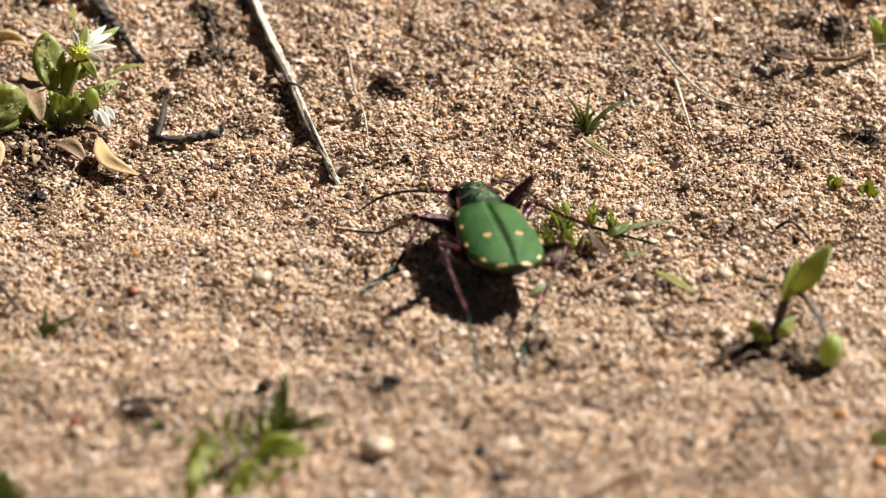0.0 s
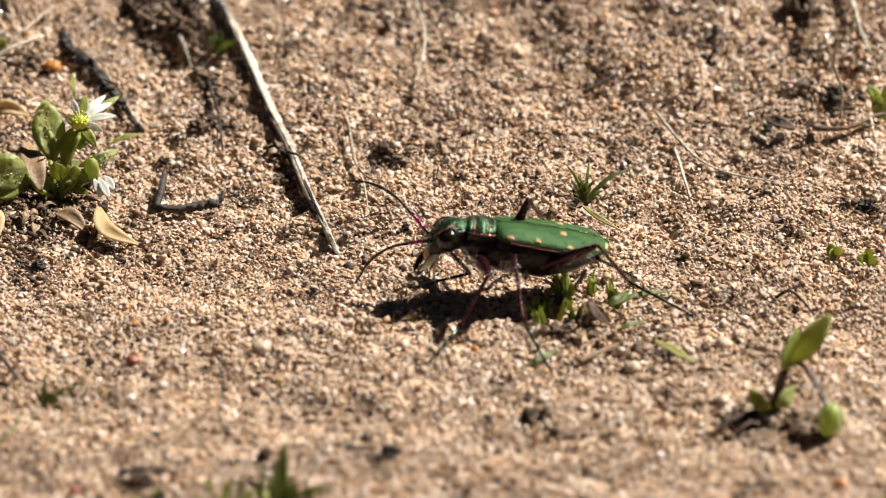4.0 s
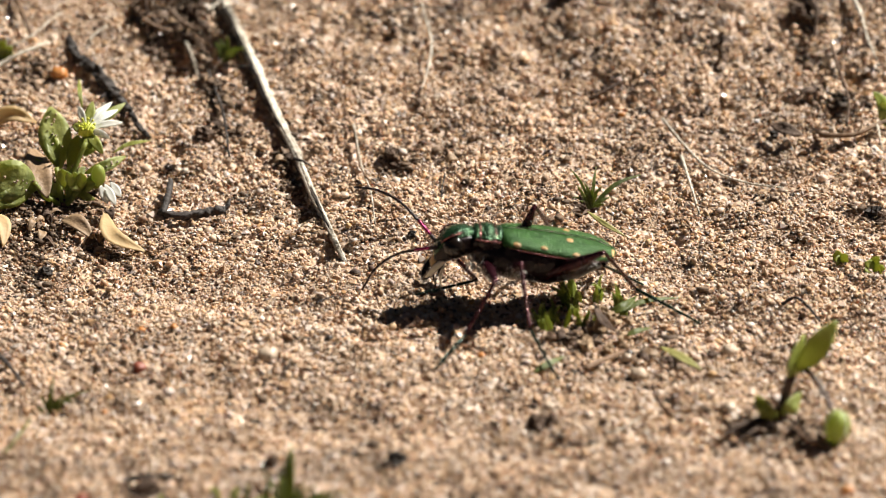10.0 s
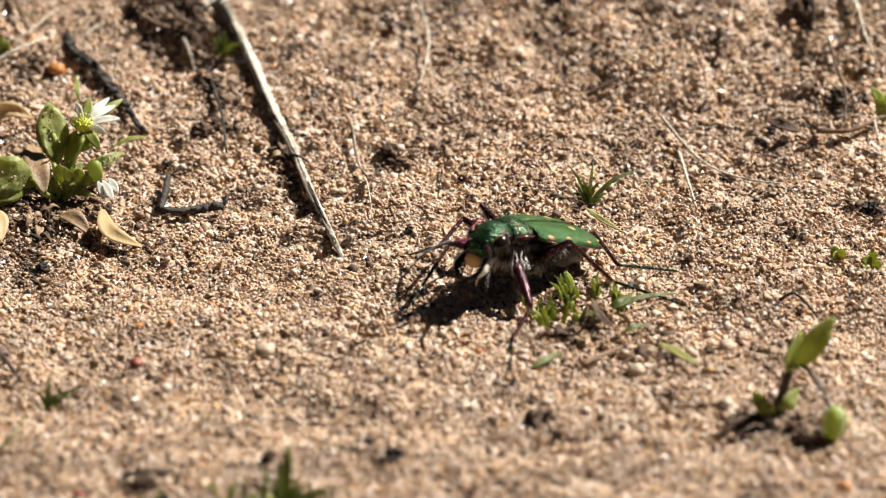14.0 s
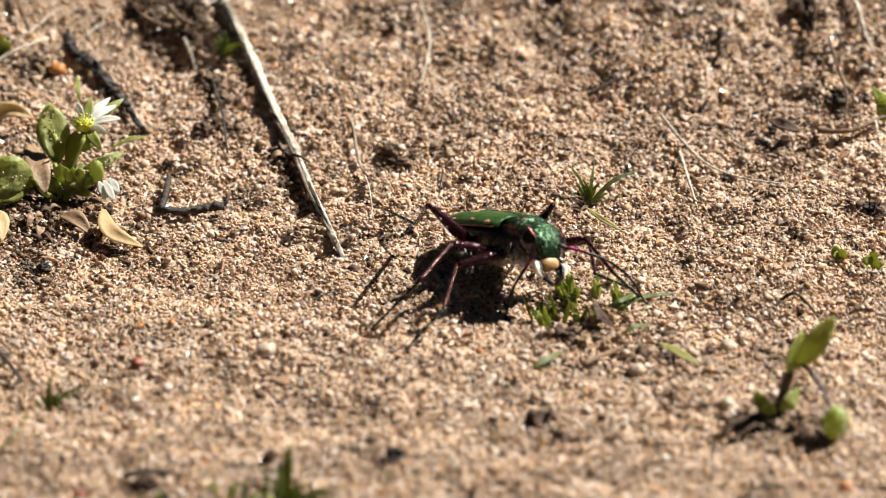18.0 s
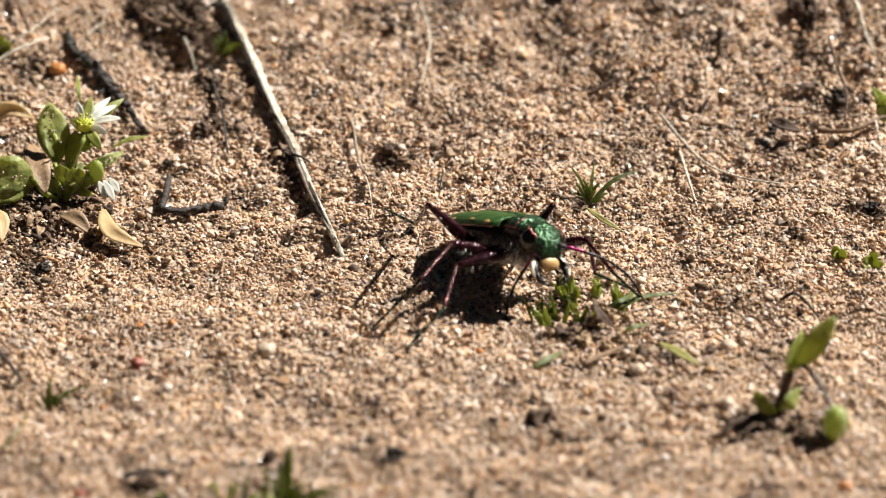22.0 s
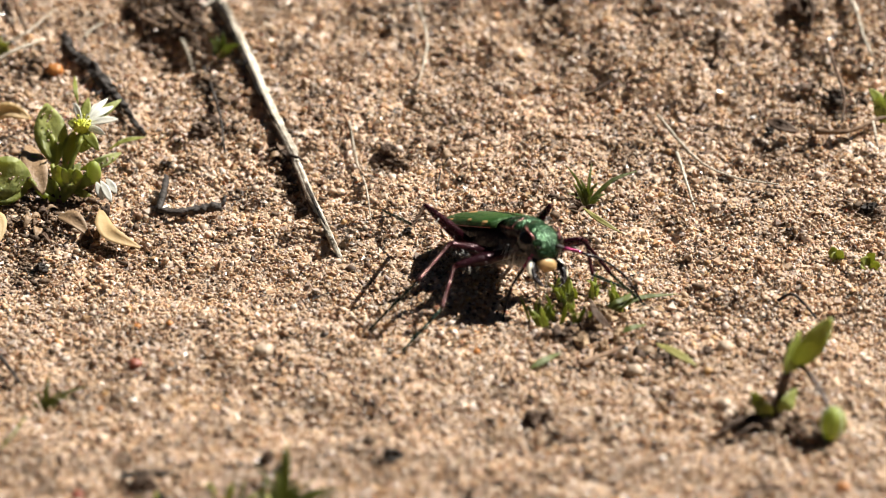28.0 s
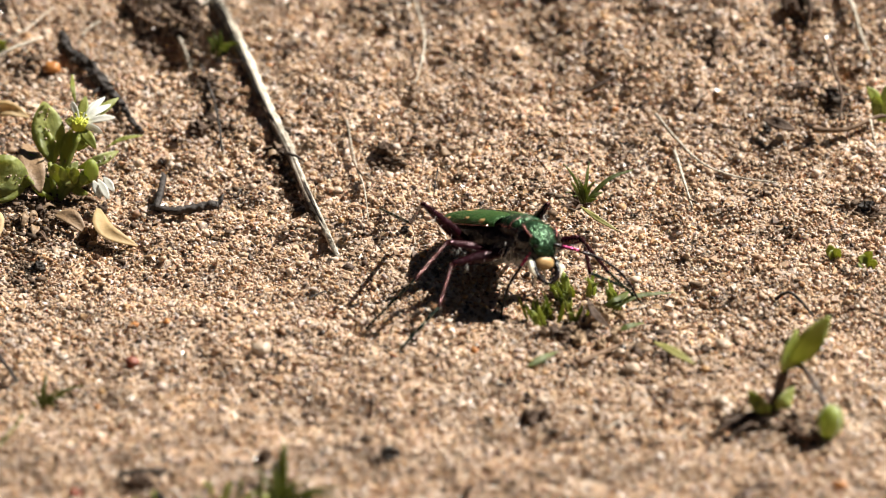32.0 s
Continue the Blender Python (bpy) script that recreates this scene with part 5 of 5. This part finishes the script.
# seconds, x, y, z in mm, heading, pitch and, where it leans, roll in degrees
BEETLE = [
    (0.00, 3.10, -16.50, 3.76, 15.0, 6.5, 3.5),
    (0.10, 3.10, -16.50, 3.76, 15.0, 6.5, 3.5),
    (0.20, -0.68, -14.32, 3.61, 50.7, 12.3),
    (0.30, -2.72, -7.37, 3.82, 53.2, 9.3),
    (0.40, -7.18, -4.32, 4.66, 67.7, 11.2),
    (0.50, -5.48, -6.52, 6.35, 48.9, 16.6),
    (0.60, -4.65, -9.59, 7.51, 47.0, 26.0, -7.0),
    (1.20, -4.65, -9.59, 7.51, 47.0, 26.0, -7.0),
    (1.30, -5.63, -9.62, 7.07, 64.4, 18.7),
    (1.40, -0.75, -12.74, 4.93, 77.6, 9.7),
    (1.50, 0.88, -15.67, 3.54, 95.9, 4.6),
    (1.60, 1.96, -13.79, 3.47, 94.9, 3.0),
    (1.80, 1.95, -13.34, 3.46, 94.5, 2.9),
    (1.90, -0.95, -14.28, 3.57, 87.6, -1.7),
    (2.00, -5.40, -17.26, 3.95, 99.0, -3.0, -1.0),
    (2.10, -3.92, -15.59, 3.69, 103.0, -0.9),
    (2.20, -2.79, -14.87, 3.53, 98.1, 0.5),
    (2.30, -1.30, -14.72, 3.59, 102.6, 1.5),
    (2.40, -0.34, -14.36, 3.59, 104.0, 0.5),
    (2.50, 0.59, -13.07, 3.53, 100.1, 0.2),
    (2.60, 2.85, -12.56, 3.33, 101.2, 0.1),
    (2.70, 3.71, -11.19, 3.62, 97.3, 5.8),
    (2.80, 3.66, -12.04, 4.56, 99.7, 10.0),
    (2.90, 3.82, -10.83, 4.76, 95.4, 10.6, 5.5),
    (6.00, 3.82, -10.83, 4.76, 95.4, 10.6, 5.5),
    (13.10, 3.82, -10.83, 4.76, 95.4, 10.6, 5.5),
    (13.20, 4.32, -12.15, 4.94, 93.3, 10.6),
    (13.30, 4.38, -11.50, 4.75, 106.6, 13.9),
    (13.40, 4.30, -10.25, 4.57, 124.7, 7.6),
    (13.50, 4.80, -9.97, 4.16, 131.1, 10.9),
    (13.60, 5.26, -10.53, 4.22, 141.4, 16.2),
    (13.80, 5.21, -9.15, 4.18, 140.2, 22.2, -4.8),
    (14.50, 5.21, -9.15, 4.18, 140.2, 22.2, -4.8),
    (15.10, 4.98, -9.69, 4.35, 166.6, 15.8),
    (15.70, 4.80, -10.34, 4.83, 194.3, 16.0),
    (16.30, 5.29, -9.14, 4.51, 205.6, 18.7, -10.0),
    (32.00, 5.29, -9.14, 4.51, 205.6, 18.7, -10.0),
]
# legs set down: seconds from, to, then toe, ankle and the side to which the knee bends, in mm
STANCES = [
    (0.00, 0.10, {
        ('hind', 'left'): ((2.74, -34.16, 0.29), (1.94, -29.08, 2.24), (0.08, -23.74, 4.77)),
        ('hind', 'right'): ((5.06, -32.92, -0.10), (6.31, -28.00, 1.92), (8.44, -22.58, 4.08)),
        ('middle', 'left'): ((-5.18, -22.64, 0.46), (-2.63, -18.71, 0.77), (-0.74, -14.71, 2.63)),
        ('middle', 'right'): ((14.47, -13.82, 0.04), (10.15, -12.05, 0.52), (6.43, -13.74, 3.05)),
        ('front', 'left'): ((-6.46, -12.21, 0.37), (-3.77, -15.23, 1.48), (-1.46, -17.87, 3.97)),
    }),
    (0.50, 1.25, {
        ('hind', 'left'): ((-2.22, -24.19, 0.47), (-3.24, -21.60, 5.21), (-5.47, -16.23, 7.33)),
        ('hind', 'right'): ((6.24, -13.83, -0.20), (2.49, -11.04, 2.72), (1.79, -5.46, 5.33)),
        ('middle', 'left'): ((-11.77, -16.57, 0.49), (-9.84, -12.44, 1.64), (-8.69, -12.29, 6.30)),
        ('front', 'left'): ((-14.08, -9.93, -0.11), (-11.97, -6.56, 1.23), (-10.24, -8.67, 4.56)),
    }),
    (1.95, 2.05, {
        ('front', 'left'): ((-5.77, -25.59, 0.16), (-5.58, -26.20, 4.15), (-5.42, -21.92, 4.98)),
        ('middle', 'left'): ((1.82, -24.97, -0.09), (-1.19, -26.63, 2.92), (-2.79, -22.09, 3.54)),
        ('hind', 'left'): ((8.18, -6.54, -0.35), (4.42, -10.09, 0.46), (1.68, -14.27, 3.93)),
    }),
    (2.85, 13.12, {
        ('front', 'left'): ((-0.53, -22.63, 0.64), (1.48, -18.99, 1.43), (3.44, -16.17, 3.99)),
        ('middle', 'left'): ((7.40, -23.54, 0.40), (5.64, -19.45, 2.05), (5.09, -15.69, 4.98)),
        ('hind', 'left'): ((16.96, -14.52, 0.16), (12.77, -11.12, 1.12), (10.55, -14.94, 5.48)),
        ('front', 'right'): ((-1.84, -10.25, 0.28), None, None),
        ('middle', 'right'): ((8.25, -2.81, 0.60), (7.03, -6.30, 3.67), (6.00, -9.98, 6.57)),
        ('hind', 'right'): ((13.44, -8.54, 0.21), (10.60, -12.12, 3.27), (11.47, -6.37, 1.11)),
    }),
    (13.60, 14.60, {
        ('front', 'left'): ((4.52, -22.75, 0.47), (4.64, -18.55, 0.54), (5.97, -14.49, 0.98)),
        ('middle', 'left'): ((15.86, -11.83, 0.08), (11.47, -10.44, 1.04), (8.50, -11.78, 4.57)),
        ('hind', 'left'): ((15.86, -6.25, -0.10), (11.84, -9.41, 1.78), (10.31, -3.41, 1.42)),
        ('front', 'right'): ((-1.88, -13.19, 0.72), (-0.29, -9.49, 1.87), (0.68, -12.52, 4.76)),
        ('middle', 'right'): ((-2.02, -6.11, 1.04), (-0.04, -9.74, 3.28), (1.49, -5.20, 3.31)),
        ('hind', 'right'): ((4.67, 1.18, 0.91), (3.36, -4.00, 2.18), (2.69, -8.91, 5.91)),
    }),
    (16.20, 32.10, {
        ('hind', 'right'): ((-3.85, 0.40, 1.50), (-1.74, -4.55, 2.57), (-0.87, -9.51, 6.21)),
        ('middle', 'right'): ((-4.64, -16.18, 0.14), (-1.44, -15.93, 3.54), (0.75, -11.74, 4.42)),
        ('front', 'right'): ((-2.32, -19.76, 0.40), (0.22, -16.70, 2.01), (0.99, -12.67, 3.28)),
        ('hind', 'left'): ((5.06, 0.70, 0.97), (7.00, -4.18, 2.58), (7.45, -9.25, 6.12)),
        ('middle', 'left'): ((13.65, -11.54, -0.10), (11.36, -13.86, 3.17), (9.53, -9.46, 3.77)),
        ('front', 'left'): ((12.81, -9.33, -0.10), (10.33, -11.57, 2.04), (9.77, -7.36, 2.72)),
    }),
]
# the antennae: seconds and the way each points
FEELERS = {
    'left': [(0.0, (-0.90, 0.27, -0.33)), (0.1, (-0.90, 0.27, -0.33)), (0.3, (-0.50, 0.80, 0.30)), (0.6, (-0.50, 0.80, 0.30)), (1.2, (-0.50, 0.80, 0.30)), (1.5, (-0.50, 0.80, 0.30)), (2.0, (-0.87, 0.48, -0.13)), (2.4, (-0.50, 0.80, 0.30)), (2.9, (0.50, 0.60, -0.72)), (13.1, (0.50, 0.60, -0.72)), (13.8, (-0.63, 0.74, -0.23)), (14.5, (-0.63, 0.74, -0.23)), (15.4, (-0.50, 0.80, 0.30)), (16.3, (-0.86, 0.20, -0.56)), (32.0, (-0.86, 0.20, -0.56))],
    'right': [(0.0, (0.67, 0.60, -0.44)), (0.1, (0.67, 0.60, -0.44)), (0.3, (0.50, 0.80, 0.30)), (0.6, (0.50, 0.80, 0.30)), (1.2, (0.50, 0.80, 0.30)), (1.5, (0.50, 0.80, 0.30)), (2.0, (0.69, 0.62, -0.37)), (2.4, (0.50, 0.80, 0.30)), (2.9, (0.59, 0.77, 0.23)), (13.1, (0.59, 0.77, 0.23)), (13.8, (-0.00, 0.91, -0.41)), (14.5, (-0.00, 0.91, -0.41)), (15.4, (0.50, 0.80, 0.30)), (16.3, (0.20, -0.30, -0.95)), (32.0, (0.20, -0.30, -0.95))],
}
# seconds, opening of the jaws in degrees
JAWS = [(0, 4), (2.8, 4), (3.4, 14), (5.6, 2), (7.0, 12), (8.2, 3), (9.0, 14), (10.4, 4), (11.6, 12), (13.0, 12), (13.6, 4), (14.2, 14), (16.4, 8), (17.0, 16),
        (18.0, 4), (19.0, 20), (20.0, 4), (20.8, 6), (21.5, 18), (22.2, 18), (23.0, 2), (23.7, 16), (24.3, 4), (25.2, 14), (27.2, 4), (28.0, 20), (28.7, 10), (29.3, 2), (29.8, 18), (30.3, 4), (31.0, 20), (31.5, 10), (32.0, 6)]


def aim(a, b, roll=(0, 0, 1)):
    """The pose that lays +y from a to b."""
    d = (b - a).normalized()
    x = d.cross(Vector(roll))
    x = x.normalized() if x.length > 1e-4 else Vector((1, 0, 0))
    z = x.cross(d)
    return Matrix.Translation(a * MM) @ Matrix((x, d, z)).transposed().to_4x4()


def bend(hip, ankle, lf, lt, out):
    """The knee of a two-bone limb, bent upwards and outwards."""
    d = ankle - hip
    r = min(max(d.length, abs(lf - lt) + 0.05), lf + lt - 0.02)
    n = d.normalized()
    along = (lf * lf - lt * lt + r * r) / (2 * r)
    high = math.sqrt(max(lf * lf - along * along, 0))
    up = out
    up = (up - n * up.dot(n)).normalized()
    return hip + n * along + up * high, hip + n * r


def motions():
    rows = []
    for t, x, y, z, yaw, pitch, *lean in BEETLE:
        rows.append((t, pose(x, y, z, pitch, lean[0] if lean else 0, yaw)))
    walk(beetle, [(t, pose(m.translation.x * MM, m.translation.y * MM, m.translation.z * MM) @ m.to_3x3().to_4x4()) for t, m in rows])
    keyed = {key: [] for key in limbs}
    for k, (t, m) in enumerate(rows):
        back = m.inverted()
        for (kind, (hip0, lf, lt, ls, rest)) in LEGS.items():
            for s, side in ((-1, "left"), (1, "right")):
                hip = Vector((s * hip0[0], hip0[1], hip0[2]))
                stride = 0.0
                toe = ankle = hint = None
                for t0, t1, stance in STANCES:
                    if t0 - 0.01 <= t <= t1 + 0.01 and (kind, side) in stance:
                        toe, ankle, hint = (v and Vector(v) for v in stance[kind, side])
                if toe is None:
                    moved = 0 < k < len(rows) - 1 and (rows[k + 1][1].translation - m.translation).length > 1.2
                    stride = (0.9 if (k + (kind == "middle") + (side == "left")) % 2 else -0.9) if moved else 0.0
                    w = m.to_3x3() @ Vector((s * rest[0], rest[1] + stride, 0)) + m.translation
                    toe = Vector((w.x, w.y, gz(w.x, w.y) + 0.22))
                wh = m @ hip
                flat = Vector((wh.x - toe.x, wh.y - toe.y, 0)).normalized()
                if ankle is None:
                    ankle = toe + ls * (flat * math.cos(radians(15)) + Vector((0, 0, math.sin(radians(15)))))
                ankle = toe + (ankle - toe).normalized() * ls
                lateral = m.to_3x3() @ Vector((s, {"front": 0.5, "middle": -0.1, "hind": -0.6}[kind], 0))
                pole = (hint - wh).normalized() if hint else Vector((0, 0, 0.45)) + lateral
                foot = ankle
                knee, ankle = bend(wh, foot, lf, lt, pole)
                if knee.z < gz(knee.x, knee.y) + 0.6:
                    knee, ankle = bend(wh, foot, lf, lt, Vector((0, 0, 1)))
                tip = ankle + (toe - ankle).normalized() * ls
                joints = [back @ v for v in (wh, knee, ankle, tip)]
                for i in range(3):
                    keyed[kind, side, i].append((t, aim(joints[i], joints[i + 1])))
    for key, ob in limbs.items():
        if len(key) == 3 and key[2] < 3:
            walk(ob, keyed[key])
    for s, side in ((-1, "left"), (1, "right")):
        walk(limbs["jaw", side], [(t, pose(s * 0.66 * MM, 3.62 * MM, -2.0 * MM, -8, -s * (a - 8) * 0.5, -s * (a - 8) * 1.3)) for t, a in JAWS])
        base = Vector((s * 0.62, 4.15, -1.10))
        walk(limbs["feeler", side], [(t, aim(base, base + Vector(d))) for t, d in FEELERS[side]])


motions()
